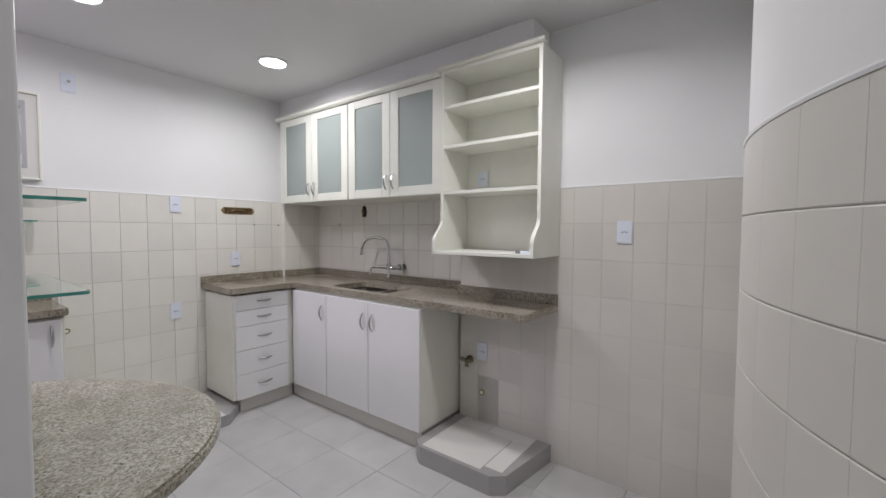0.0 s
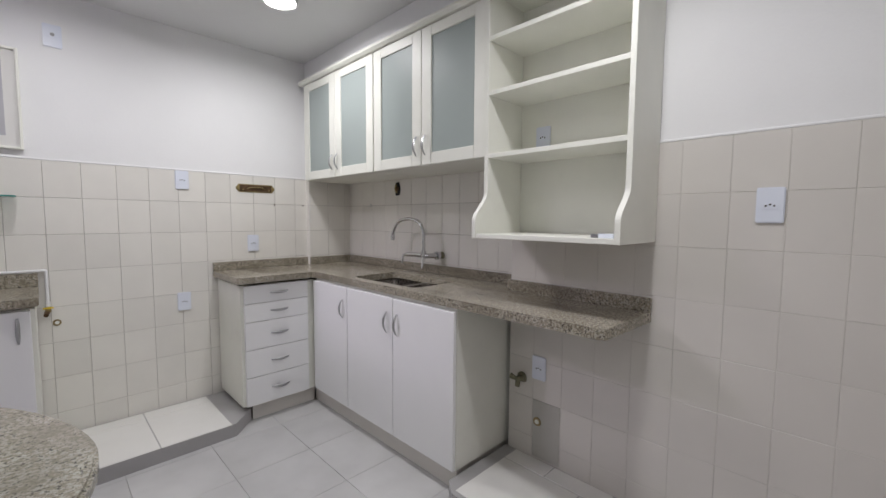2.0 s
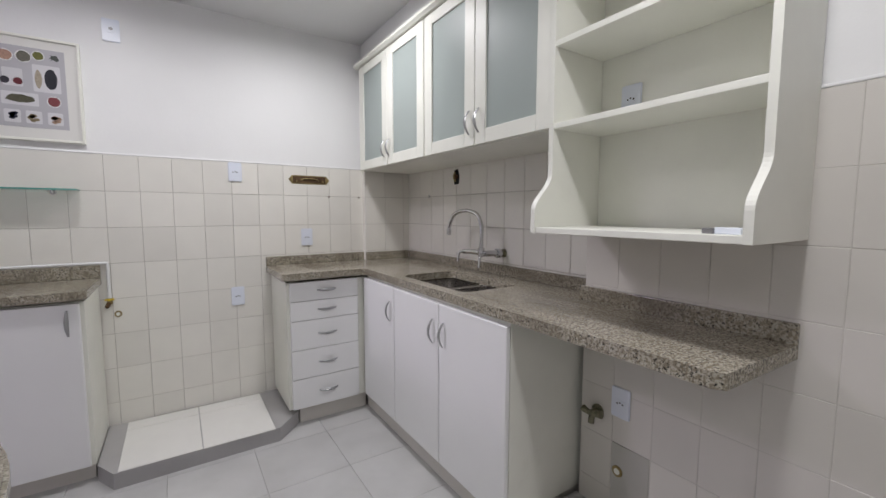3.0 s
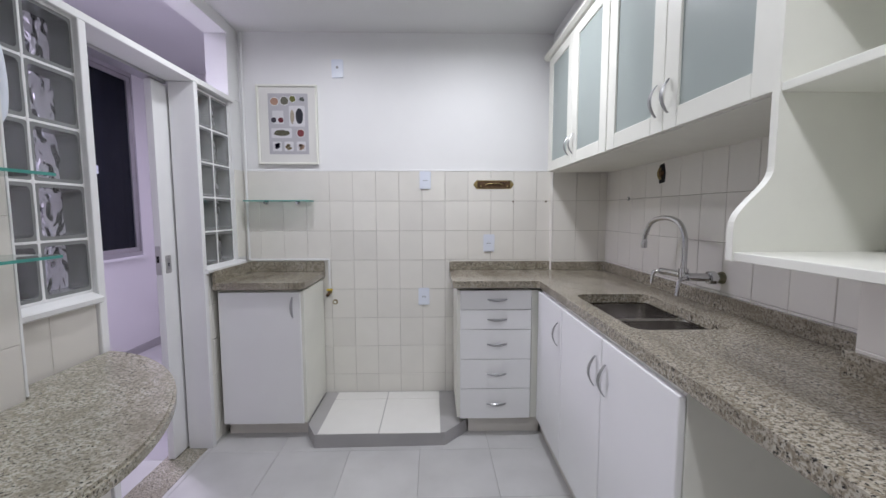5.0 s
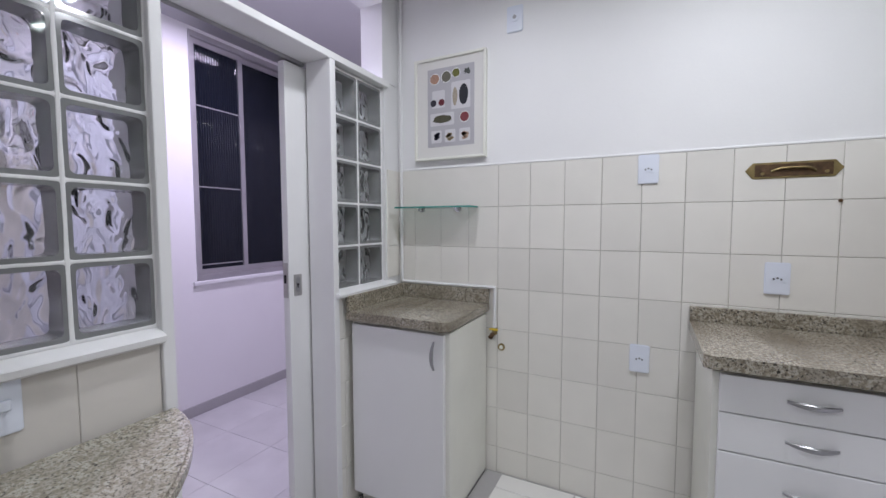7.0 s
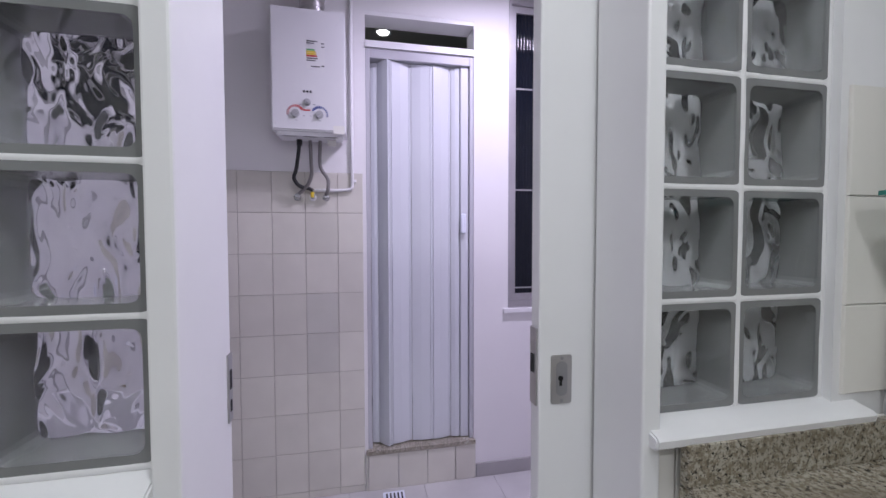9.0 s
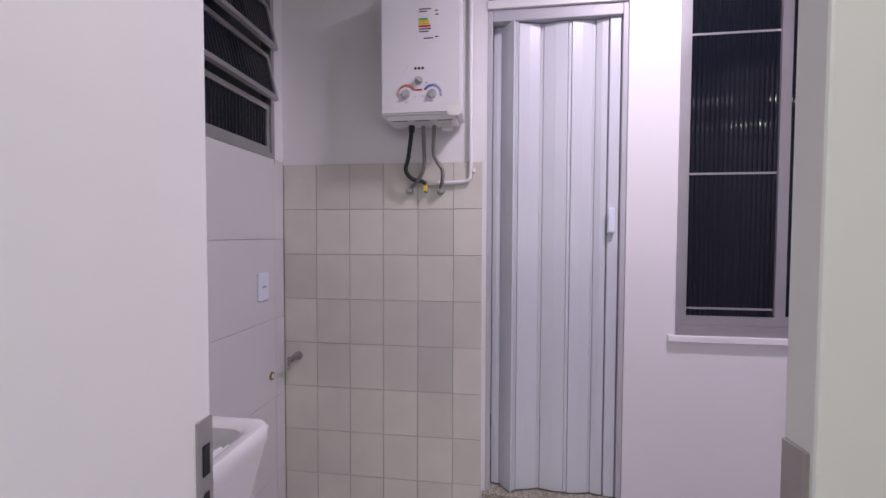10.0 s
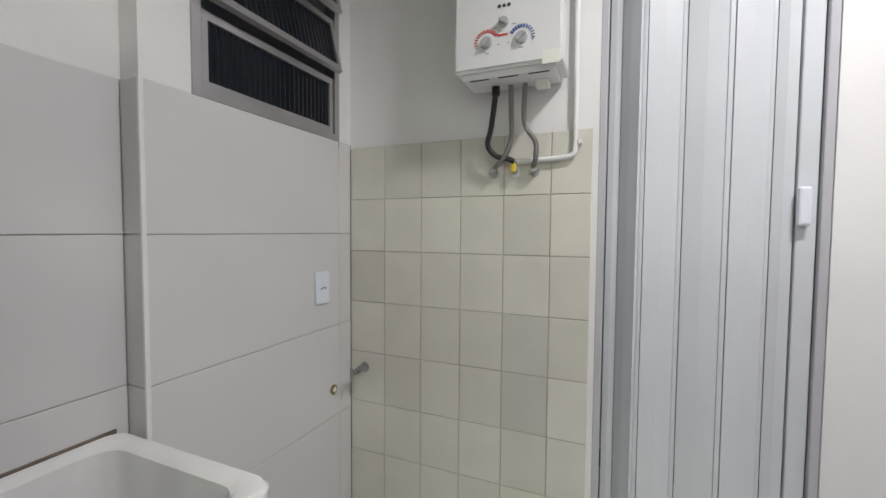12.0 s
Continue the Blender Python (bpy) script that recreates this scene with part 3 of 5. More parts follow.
# folding door, its frame, the transom and the step
fold = tagged(new("door_2"), "closed white plastic folding door in a grey frame", "folding door", kind="structure")
XF = X_LW - 0.055
for q in ((XF - 0.03, D0, 0.215, XF + 0.05, D0 + 0.022, 2.285), (XF - 0.03, D1 - 0.022, 0.215, XF + 0.05, D1, 2.285), (XF - 0.03, D0 + 0.022, 2.235, XF + 0.05, D1 - 0.022, 2.285)):
    part("frame", box(*q, 0.003), M_PVCFRAME, fold, "grey plastic frame")
for ya, yb, xa, xb in ((-0.908, -0.874, -0.008, 0.0), (-0.870, -0.822, 0.0, 0.058), (-0.804, -0.714, 0.034, 0.012), (-0.697, -0.600, 0.012, 0.026), (-0.584, -0.498, 0.028, 0.014), (-0.484, -0.438, 0.014, 0.024)):
    a, c = Vector((XF + xa, ya)), Vector((XF + xb, yb))
    n = Vector((c.y - a.y, a.x - c.x)).normalized() * 0.0045
    mid = (a + c) / 2 - n * 0.6
    part("slat", prism([tuple(a - n), tuple(c - n), tuple(c + n), tuple(mid + 2.2 * n), tuple(a + n)], 0.222, 2.232, bevel=0.0012), M_PVC, fold)
for y, x, w in ((-0.812, 0.046, 0.0062), (-0.7055, 0.010, 0.0068), (-0.592, 0.025, 0.0068), (-0.491, 0.012, 0.0055)):
    part("hinge_strip", box(XF + x - 0.006, y - w, 0.222, XF + x + 0.003, y + w, 2.232, 0.002), M_PVC, fold)
part("end_post", box(XF, -0.434, 0.22, XF + 0.034, D1 - 0.024, 2.234, 0.004), M_PVC, fold)
part("pull", box(XF + 0.034, -0.437, 1.345, XF + 0.058, -0.408, 1.45, 0.007), M_PLASTIC, fold, "white plastic pull handle")
transom = tagged(new("window_3"), "small open transom with white rails over the folding door", "window", kind="structure")
part("frame", join(box(X_LW - 0.13, D0, 2.285, X_LW + 0.006, D1, 2.318), box(X_LW - 0.13, D0, 2.445, X_LW - 0.002, D1, 2.467)), M_WHITE, transom)
step = tagged(new("step"), "tiled door step with a granite slab on top", "step", kind="structure")
part("slab", box(X_LW - 0.13, D0 - 0.012, 0.19, X_LW + 0.02, D1 + 0.008, 0.215, 0.003), M_GRANITE_T, step, "speckled granite slab")


# ---- kitchen cabinets and counters ----
def bow_handle(parent, p, axis, length, out, r=0.0055):
    """A flat bowed pull: axis along which it runs, out the way it stands off."""
    p, axis, out = Vector(p), Vector(axis), Vector(out)
    side = axis.cross(out)
    bm, n, rings = bmesh.new(), 14, []
    for k in range(n + 1):
        s = k / n * 2 - 1
        c = p + axis * (s * length / 2) + out * (0.004 + 0.024 * (1 - s * s))
        w, t = r * (0.7 + 0.9 * (1 - s * s)), 0.0035
        rings.append([bm.verts.new(c + side * a * w + out * o * t) for a, o in ((-1, -0.4), (-0.6, 1), (0.6, 1), (1, -0.4))])
    for a, b in zip(rings, rings[1:]):
        for k in range(4):
            bm.faces.new((a[k], a[(k + 1) % 4], b[(k + 1) % 4], b[k]))
    bm.faces.new(rings[0])
    bm.faces.new(rings[-1])
    bmesh.ops.recalc_face_normals(bm, faces=bm.faces)
    return part("handle", bm, M_SATIN, parent, "bowed satin metal handle", smooth=True)


# base cabinets under the sink
XC = 1.868
sinkcab = thing("base_cabinet", "white three-door base cabinet with cream side under the sink", "cabinet")
for nm, q in (("side_panel", (XC + 0.02, -1.818, 0.115, X_FAR - 0.008, -1.80, 0.90)), ("side_panel", (XC + 0.02, -0.49, 0.115, X_FAR - 0.02, -0.472, 0.885)), ("bottom_panel", (XC + 0.02, -1.80, 0.115, X_FAR - 0.02, -0.49, 0.133)), ("back_panel", (X_FAR - 0.03, -1.80, 0.133, X_FAR - 0.02, -0.49, 0.885)), ("front_rail", (XC + 0.019, -1.80, 0.84, XC + 0.037, -0.49, 0.901))):
    part(nm, box(*q, 0.0015), M_CARCASS, sinkcab)
part("plinth", box(XC + 0.045, -1.80, 0.0, X_FAR - 0.05, -0.40, 0.115), M_TILE_FLAT, sinkcab, "tiled plinth")
for y0, y1, hy in ((-0.902, -0.475, -0.86), (-1.358, -0.908, -1.315), (-1.818, -1.364, -1.405)):
    d = part("door", box(XC - 0.002, y0, 0.118, XC + 0.018, y1, 0.882, 0.004), M_LAM, sinkcab)
    bow_handle(d, (XC - 0.002, hy, 0.745), (0, 0, 1), 0.115, (-1, 0, 0))

drawers = thing("drawer_cabinet", "white five-drawer base cabinet with cream sides", "cabinet")
YD = -0.462
part("body", box(1.40, YD + 0.02, 0.112, 1.835, -0.01, 0.885, 0.002), M_CARCASS, drawers, "cream side panel")
part("plinth", box(1.47, YD + 0.06, 0.0, 1.90, -0.02, 0.112), M_TILE_FLAT, drawers, "tiled plinth")
for z0, z1 in ((0.771, 0.884), (0.653, 0.768), (0.475, 0.650), (0.298, 0.472), (0.114, 0.295)):
    d = part("drawer", box(1.418, YD, z0, 1.832, YD + 0.02, z1, 0.003), M_LAM, drawers)
    bow_handle(d, (1.632, YD, (z0 + z1) / 2 + 0.004), (1, 0, 0), 0.115, (0, -1, 0))
part("corner_filler", box(1.836, YD + 0.012, 0.114, 1.886, YD + 0.03, 0.884), M_CARCASS, drawers)

cabw = thing("base_cabinet", "small white one-door base cabinet with cream side", "cabinet")
part("body", box(0.02, -0.43, 0.088, 0.512, -0.01, 0.885, 0.002), M_CARCASS, cabw, "cream side panel")
part("plinth", box(0.03, -0.385, 0.0, 0.50, -0.02, 0.088), M_TILE_FLAT, cabw, "tiled plinth")
d = part("door", box(0.03, -0.452, 0.092, 0.495, -0.431, 0.878, 0.004), M_LAM, cabw)
bow_handle(d, (0.452, -0.452, 0.79), (0, 0, 1), 0.12, (0, -1, 0))


def cut_slab(outline, hole, z0, z1, r=0.008):
    """A slab with a hole: top and bottom bridged round the hole."""
    bm = bmesh.new()
    loops = {}
    for z in (z0, z1):
        for key, pts in (("o", outline), ("h", hole)):
            vs = [bm.verts.new((x, y, z)) for x, y in pts]
            loops[key, z] = vs
            for k in range(len(vs)):
                bm.edges.new((vs[k], vs[(k + 1) % len(vs)]))
        es = [e for e in bm.edges if all(abs(v.co.z - z) < 1e-6 for v in e.verts)]
        bmesh.ops.triangle_fill(bm, use_beauty=True, edges=es)
    for key in "oh":
        a, b = loops[key, z0], loops[key, z1]
        for k in range(len(a)):
            bm.faces.new((a[k], a[(k + 1) % len(a)], b[(k + 1) % len(a)], b[k]))
    bmesh.ops.recalc_face_normals(bm, faces=bm.faces)
    return bm


SX0, SX1, SY0, SY1 = 1.935, 2.275, -1.462, -0.872
ZT = 0.942
worktop = thing("worktop", "grey-tan speckled granite worktop, L-shaped, with a low upstand", "worktop")
L = [(1.372, -0.004), (1.372, -0.476), (1.385, -0.49), (1.852, -0.49), (1.868, -0.506), (1.868, -2.485), (1.884, -2.512), (X_NEAR - 0.004, -2.528), (X_NEAR - 0.004, Y_STEP - 0.002), (X_FAR - 0.004, Y_STEP - 0.002), (X_FAR - 0.004, -0.05), (2.06, -0.05), (2.06, -0.004)]
part("slab", cut_slab(L, rounded_rect(SX0, SY0, SX1, SY1, 0.05, 5), 0.902, ZT), M_GRANITE, worktop)
for q in ((1.372, -0.022, 2.06, -0.004), (2.06, -0.068, X_FAR - 0.022, -0.05), (X_FAR - 0.022, Y_STEP - 0.002, X_FAR - 0.004, -0.068), (X_NEAR - 0.022, -2.528, X_NEAR - 0.004, Y_STEP + 0.016)):
    part("upstand", box(q[0], q[1], ZT, q[2], q[3], ZT + 0.058, 0.002), M_GRANITE, worktop)
topw = thing("worktop", "small grey-tan granite top on the one-door cabinet", "worktop")
part("slab", prism([(0.016, -0.006), (0.016, -0.475), (0.50, -0.475), (0.525, -0.45), (0.525, -0.006)], 0.895, 0.935, bevel=0.004), M_GRANITE, topw)
part("upstand", box(0.034, -0.024, 0.935, 0.525, -0.006, 1.005, 0.002), M_GRANITE, topw)
part("upstand", box(0.016, -0.475, 0.935, 0.034, -0.006, 1.005, 0.002), M_GRANITE, topw)

sink = thing("kitchen_sink", "double stainless steel sink let into the granite worktop", "sink")


def basin(x0, y0, x1, y1, z_top, depth, r=0.045):
    bm, rings = bmesh.new(), []
    for inset, z in ((-0.006, z_top), (0.0, z_top - 0.006), (0.006, z_top - depth + 0.04), (0.02, z_top - depth + 0.008), (0.05, z_top - depth)):
        pts = rounded_rect(x0 + inset, y0 + inset, x1 - inset, y1 - inset, max(r - max(inset, 0) * 0.3, 0.02), 6)
        rings.append([bm.verts.new((x, y, z)) for x, y in pts])
    for a, b in zip(rings, rings[1:]):
        for k in range(len(a)):
            bm.faces.new((a[k], a[(k + 1) % len(a)], b[(k + 1) % len(a)], b[k]))
    bm.faces.new(rings[-1])
    bmesh.ops.recalc_face_normals(bm, faces=bm.faces)
    for f in bm.faces:
        f.normal_flip()
    return bm


for y0, y1 in ((SY0 - 0.004, -1.176), (-1.156, SY1 + 0.004)):
    bs = part("basin", basin(SX0 - 0.004, y0, SX1 + 0.004, y1, 0.9, 0.17), M_SINK, sink, smooth=True)
    part("drain", cyl((2.12, (y0 + y1) / 2, 0.729), (2.12, (y0 + y1) / 2, 0.735), 0.04, seg=24, bevel=0.002), M_CHROME, bs)
part("divider", box(SX0, -1.174, 0.87, SX1, -1.158, 0.9, 0.005), M_SINK, sink)

tap = thing("kitchen_tap", "chrome wall-mounted tap with a high swan-neck spout", "tap")
TX, TZ = 2.285, 1.068
part("wall_flange", cyl((X_FAR - 0.003, -1.172, TZ), (X_FAR - 0.026, -1.172, TZ), 0.026, 0.02, seg=24), M_GREENBRASS, tap, "tarnished wall flange", smooth=True)
part("inlet", cyl((X_FAR - 0.02, -1.172, TZ), (TX, -1.172, TZ + 0.004), 0.0165, seg=18), M_CHROME, tap, smooth=True)
part("hand_wheel", cyl((X_FAR - 0.035, -1.172, TZ), (X_FAR - 0.066, -1.172, TZ), 0.027, seg=10, bevel=0.004), M_CHROME, tap)
part("body", tube([(TX + 0.01, -1.185, TZ + 0.004), (TX, -1.14, TZ + 0.006), (TX, -1.06, TZ + 0.006), (TX - 0.004, -0.985, TZ + 0.002)], 0.0145), M_CHROME, tap, smooth=True)
part("spout", tube([(TX, -1.145, TZ), (TX, -1.145, TZ + 0.10), (TX, -1.143, TZ + 0.155), (TX, -1.11, TZ + 0.212), (TX, -1.04, TZ + 0.236), (TX, -0.955, TZ + 0.236), (TX, -0.88, TZ + 0.212), (TX, -0.835, TZ + 0.155), (TX, -0.828, TZ + 0.12)], 0.0115), M_CHROME, tap, smooth=True)
part("nozzle", cyl((TX, -0.828, TZ + 0.125), (TX, -0.826, TZ + 0.092), 0.0145, seg=14, bevel=0.002), M_CHROME, tap, smooth=True)
part("collar", cyl((TX, -1.145, TZ - 0.014), (TX, -1.145, TZ + 0.035), 0.0185, seg=16), M_CHROME, tap, smooth=True)
part("lever", tube([(TX, -1.175, TZ), (TX - 0.04, -1.185, TZ - 0.012), (TX - 0.052, -1.19, TZ - 0.07)], 0.008), M_CHROME, tap, smooth=True)
part("lever", tube([(TX - 0.004, -0.99, TZ), (TX - 0.03, -0.978, TZ - 0.004), (TX - 0.038, -0.975, TZ - 0.055)], 0.008), M_CHROME, tap, smooth=True)

# upper cabinets
XU, ZU0, ZU1 = 2.015, 1.593, 2.305
for n, (ya, ym, yb) in enumerate(((-0.985, -0.535, -0.085), (-1.872, -1.425, -0.99))):
    up = thing("wall_cabinet", "cream wall cabinet with two frosted glass doors", "cabinet", "wall cabinets over the sink")
    yb2 = yb
    xb = X_FAR - 0.004
    for nm, q in zip(("bottom_panel", "top_panel", "side_panel", "side_panel", "back_panel"), ((XU + 0.02, ya, ZU0, xb, yb2, ZU0 + 0.018), (XU + 0.02, ya, ZU1 - 0.018, xb, yb2, ZU1), (XU + 0.02, ya, ZU0 + 0.018, xb, ya + 0.016, ZU1 - 0.018), (XU + 0.02, yb2 - 0.016, ZU0 + 0.018, xb, yb2, ZU1 - 0.018), (xb - 0.01, ya + 0.016, ZU0 + 0.018, xb, yb2 - 0.016, ZU1 - 0.018))):
        part(nm, box(*q), M_CREAM, up)
    part("shelf", box(XU + 0.04, ya + 0.017, 1.93, xb - 0.011, yb2 - 0.017, 1.945), M_CREAM, up)
    for y0, y1, hy in ((ya + 0.003, ym - 0.002, ym - 0.035), (ym + 0.002, yb - 0.002, ym + 0.035)):
        fr = bmesh.new()
        w = 0.074
        for q in ((y0, ZU0 + 0.002, y0 + w, ZU1 - 0.004), (y1 - w, ZU0 + 0.002, y1, ZU1 - 0.004), (y0 + w, ZU0 + 0.002, y1 - w, ZU0 + 0.064), (y0 + w, ZU1 - 0.058, y1 - w, ZU1 - 0.004)):
            box(XU - 0.002, q[0], q[1], XU + 0.018, q[2], q[3], 0.002, 1, bm=fr)
        d = part("door", fr, M_CREAM, up)
        part("pane", box(XU + 0.006, y0 + w - 0.004, ZU0 + 0.06, XU + 0.011, y1 - w + 0.004, ZU1 - 0.054), M_FROST, d, "pale green frosted glass")
        bow_handle(d, (XU - 0.002, hy, ZU0 + 0.105), (0, 0, 1), 0.105, (-1, 0, 0))

shelfu = thing("open_shelf_unit", "cream open wall shelf unit with curved lower sides", "shelf")
SYA, SYB, XS, ZS0, ZS1 = -2.53, -1.874, 2.0, 1.225, 2.33
side = [(X_NEAR - 0.004, ZS0), (1.918, ZS0), (1.918, ZS0 + 0.075)]
for k in range(1, 13):
    s = k / 12
    side.append((1.918 + (XS - 1.918) * (0.5 - 0.5 * math.cos(math.pi * s)), ZS0 + 0.075 + 0.13 * s))
side += [(XS, ZS1), (X_NEAR - 0.004, ZS1)]
for y0 in (SYA, SYB - 0.02):
    part("side_panel", prism(side, y0, y0 + 0.02, "y"), M_CREAM, shelfu)
part("back_panel", box(X_NEAR - 0.012, SYA + 0.021, ZS0 + 0.02, X_NEAR - 0.004, SYB - 0.021, ZS1), M_CREAM, shelfu)
part("shelf", box(1.922, SYA + 0.02, ZS0, X_NEAR - 0.012, SYB - 0.02, ZS0 + 0.02, 0.002), M_CREAM, shelfu)
for z in (1.585, 1.862, 2.1):
    part("shelf", box(XS + 0.002, SYA + 0.02, z, X_NEAR - 0.012, SYB - 0.02, z + 0.02, 0.002), M_CREAM, shelfu)
part("top_panel", box(XS + 0.002, SYA + 0.02, ZS1 - 0.02, X_NEAR - 0.012, SYB - 0.02, ZS1), M_CREAM, shelfu)
cornice = thing("cornice", "cream moulding along the top of the wall cabinets", "moulding")
part("moulding", prism([(2.0, 2.306), (1.985, 2.318), (1.985, 2.332), (1.992, 2.338), (2.03, 2.338), (2.03, 2.306)], -1.87, -0.05, "y"), M_CREAM, cornice)
part("moulding", prism([(1.992, 2.331), (1.98, 2.338), (1.98, 2.352), (2.03, 2.352), (2.03, 2.331)], -2.545, -1.87, "y"), M_CREAM, cornice)
part("soffit_board", box(2.06, -2.45, 2.353, X_NEAR - 0.004, Y_STEP, Z_CEIL - 0.002), M_WALL, cornice, "white filler board up to the ceiling")
part("soffit_board", box(2.06, Y_STEP, 2.34, X_FAR - 0.004, -0.05, Z_CEIL - 0.002), M_WALL, cornice, "white filler board up to the ceiling")

# bar counter and glass shelves on the west wall
bar = thing("bar_counter", "half-round pale speckled granite bar counter fixed to the wall", "counter")
el = [(0.612 * math.cos(radians(a)) ** (1.18 if a > 0 else 1.0), -1.93 + (0.72 * math.sin(radians(a)) ** 1.18 if a > 0 else 0.56 * math.sin(radians(a)))) for a in range(-90, 91, 5)]
el = [(max(x, 0.012 if y > -1.62 else 0.105), y) for x, y in el]
el = [(0.105, -2.452)] + [p for p in el if p[1] > -2.45] + [(0.012, -1.613), (0.105, -1.623)]
part("slab", prism(el, 0.768, 0.806, bevel=0.008), M_GRANITE_T, bar)
for y in (-1.75, -2.2):
    part("bracket", join(box(0.104, y - 0.015, 0.55, 0.119, y + 0.015, 0.767), box(0.119, y - 0.015, 0.745, 0.42, y + 0.015, 0.767)), M_WHITE, bar, "white steel bracket")


def glass_shelf(x0, y0, x1, y1, z, brackets, wall_dir, label):
    g = thing("glass_shelf", label, "shelf", "clear glass shelves")
    p = part("glass", prism(rounded_rect(x0, y0, x1, y1, 0.015, 4), z, z + 0.008), M_SHELFGLASS, g)
    ring = bmesh.new()
    pts = rounded_rect(x0 - 0.0005, y0 - 0.0005, x1 + 0.0005, y1 + 0.0005, 0.015, 4)
    lo, hi = [ring.verts.new((*q, z)) for q in pts], [ring.verts.new((*q, z + 0.008)) for q in pts]
    for k in range(len(pts)):
        ring.faces.new((lo[k], lo[(k + 1) % len(pts)], hi[(k + 1) % len(pts)], hi[k]))
    part("edge", ring, M_GREENEDGE, p, "green ground edge")
    for b in brackets:
        w = Vector(wall_dir)
        part("bracket", join(cyl(Vector(b) + w * 0.0, Vector(b) - w * 0.02, 0.012, seg=14), cyl(Vector(b) - w * 0.018, Vector(b) - w * 0.045, 0.007, seg=12)), M_CHROME, g, "small chrome shelf bracket")
    return g


glass_shelf(0.1035, -2.17, 0.268, -1.645, 1.43, ((0.1035, -1.78, 1.424), (0.1035, -2.1, 1.424)), (-1, 0, 0), "clear glass shelf with green edge on the tiled stub wall")
glass_shelf(0.1035, -2.17, 0.268, -1.645, 1.213, ((0.1035, -1.78, 1.207), (0.1035, -2.1, 1.207)), (-1, 0, 0), "clear glass shelf with green edge on the tiled stub wall")
glass_shelf(0.04, -0.12, 0.465, -0.003, 1.405, ((0.15, -0.003, 1.398), (0.36, -0.003, 1.398)), (0, 1, 0), "small clear glass shelf on the cream tiles")


# tiled platforms
def platform(name, label, outline, z, white):
    p = thing(name, label, "platform")
    part("base", prism(outline, 0.0, z - 0.006, bevel=0.0), M_BASEB, p, "grey tiled sides")
    part("border", prism(outline, z - 0.006, z - 0.001), M_BASEB, p, "grey tile border")
    for x0, y0, x1, y1 in white:
        ob = new("tile", tile_mesh(x1 - x0, y1 - y0, 0.005, M_PLAT_WHITE))
        ob.parent = p
        ob.location = (x0, y0, z - 0.003)
    return p


platform("cooker_platform", "low tiled platform with white tiles and chamfered grey edge", [(0.513, -0.004), (0.513, -0.43), (0.585, -0.555), (1.325, -0.545), (1.46, -0.40), (1.46, -0.005)], 0.08,
         [(0.60, -0.12, 0.945, -0.015), (0.95, -0.12, 1.30, -0.015), (0.60, -0.55, 0.945, -0.124), (0.95, -0.55, 1.30, -0.124)])
platform("fridge_platform", "low tiled platform with white tiles under the worktop end", [(X_NEAR - 0.004, -1.83), (1.83, -1.83), (1.775, -1.90), (1.775, -2.37), (1.83, -2.44), (X_NEAR - 0.004, -2.50)], 0.105,
         [(1.80, -2.30, 2.16, -1.90), (1.84, -2.41, 2.16, -2.305), (2.165, -2.12, X_NEAR - 0.01, -1.90), (2.165, -2.41, X_NEAR - 0.01, -2.125)])


# ---- lamps ----
def downlight(x, y, z, r, material, label):
    lm = thing("ceiling_light", label, "light")
    bm = bmesh.new()
    prof = [(r + 0.012, 0), (r + 0.012, -0.008), (r, -0.012), (r - 0.004, -0.008)]
    rings = [[bm.verts.new((x + q * math.cos(2 * math.pi * k / 40), y + q * math.sin(2 * math.pi * k / 40), z + h)) for k in range(40)] for q, h in prof]
    for a, b in zip(rings, rings[1:]):
        for k in range(40):
            bm.faces.new((a[k], a[(k + 1) % 40], b[(k + 1) % 40], b[k]))
    part("rim", bm, M_WHITE, lm, smooth=True)
    part("diffuser", cyl((x, y, z - 0.001), (x, y, z - 0.008), r - 0.003, seg=40), material, lm, "lit round diffuser")


downlight(1.54, -0.79, Z_CEIL, 0.085, M_LAMPGLOW, "round lit recessed ceiling light")
downlight(0.545, -0.80, Z_CEIL, 0.085, M_LAMPGLOW, "round lit recessed ceiling light")
# Disc of the added southern lamp, never in view.
downlight(1.45, -2.55, Z_CEIL, 0.085, M_LAMPGLOW, "round lit recessed ceiling light")
# Disc for the added hall fill; it stays out of view.
downlight(-0.8, -3.4, Z_CEIL, 0.085, M_LAMPGLOW, "round lit disc added out of view in the hall")
downlight(BATH_LAMP[0], BATH_LAMP[1], 2.66, 0.042, M_LAMPGLOW, "round lit bathroom ceiling light beyond the transom")
downlight(LAUNDRY_LAMP[0], LAUNDRY_LAMP[1], Z_LCEIL, 0.11, M_LAMPGLOW2, "round lit laundry ceiling light")


# ---- wall fittings ----
def wall_frame(p, normal):
    """A frame on a wall: x along the wall, y up, z out of it."""
    n = Vector(normal)
    u = Vector((0, 0, 1)).cross(n)
    return Matrix.Translation(p) @ Matrix((u, (0, 0, 1), n)).transposed().to_4x4()


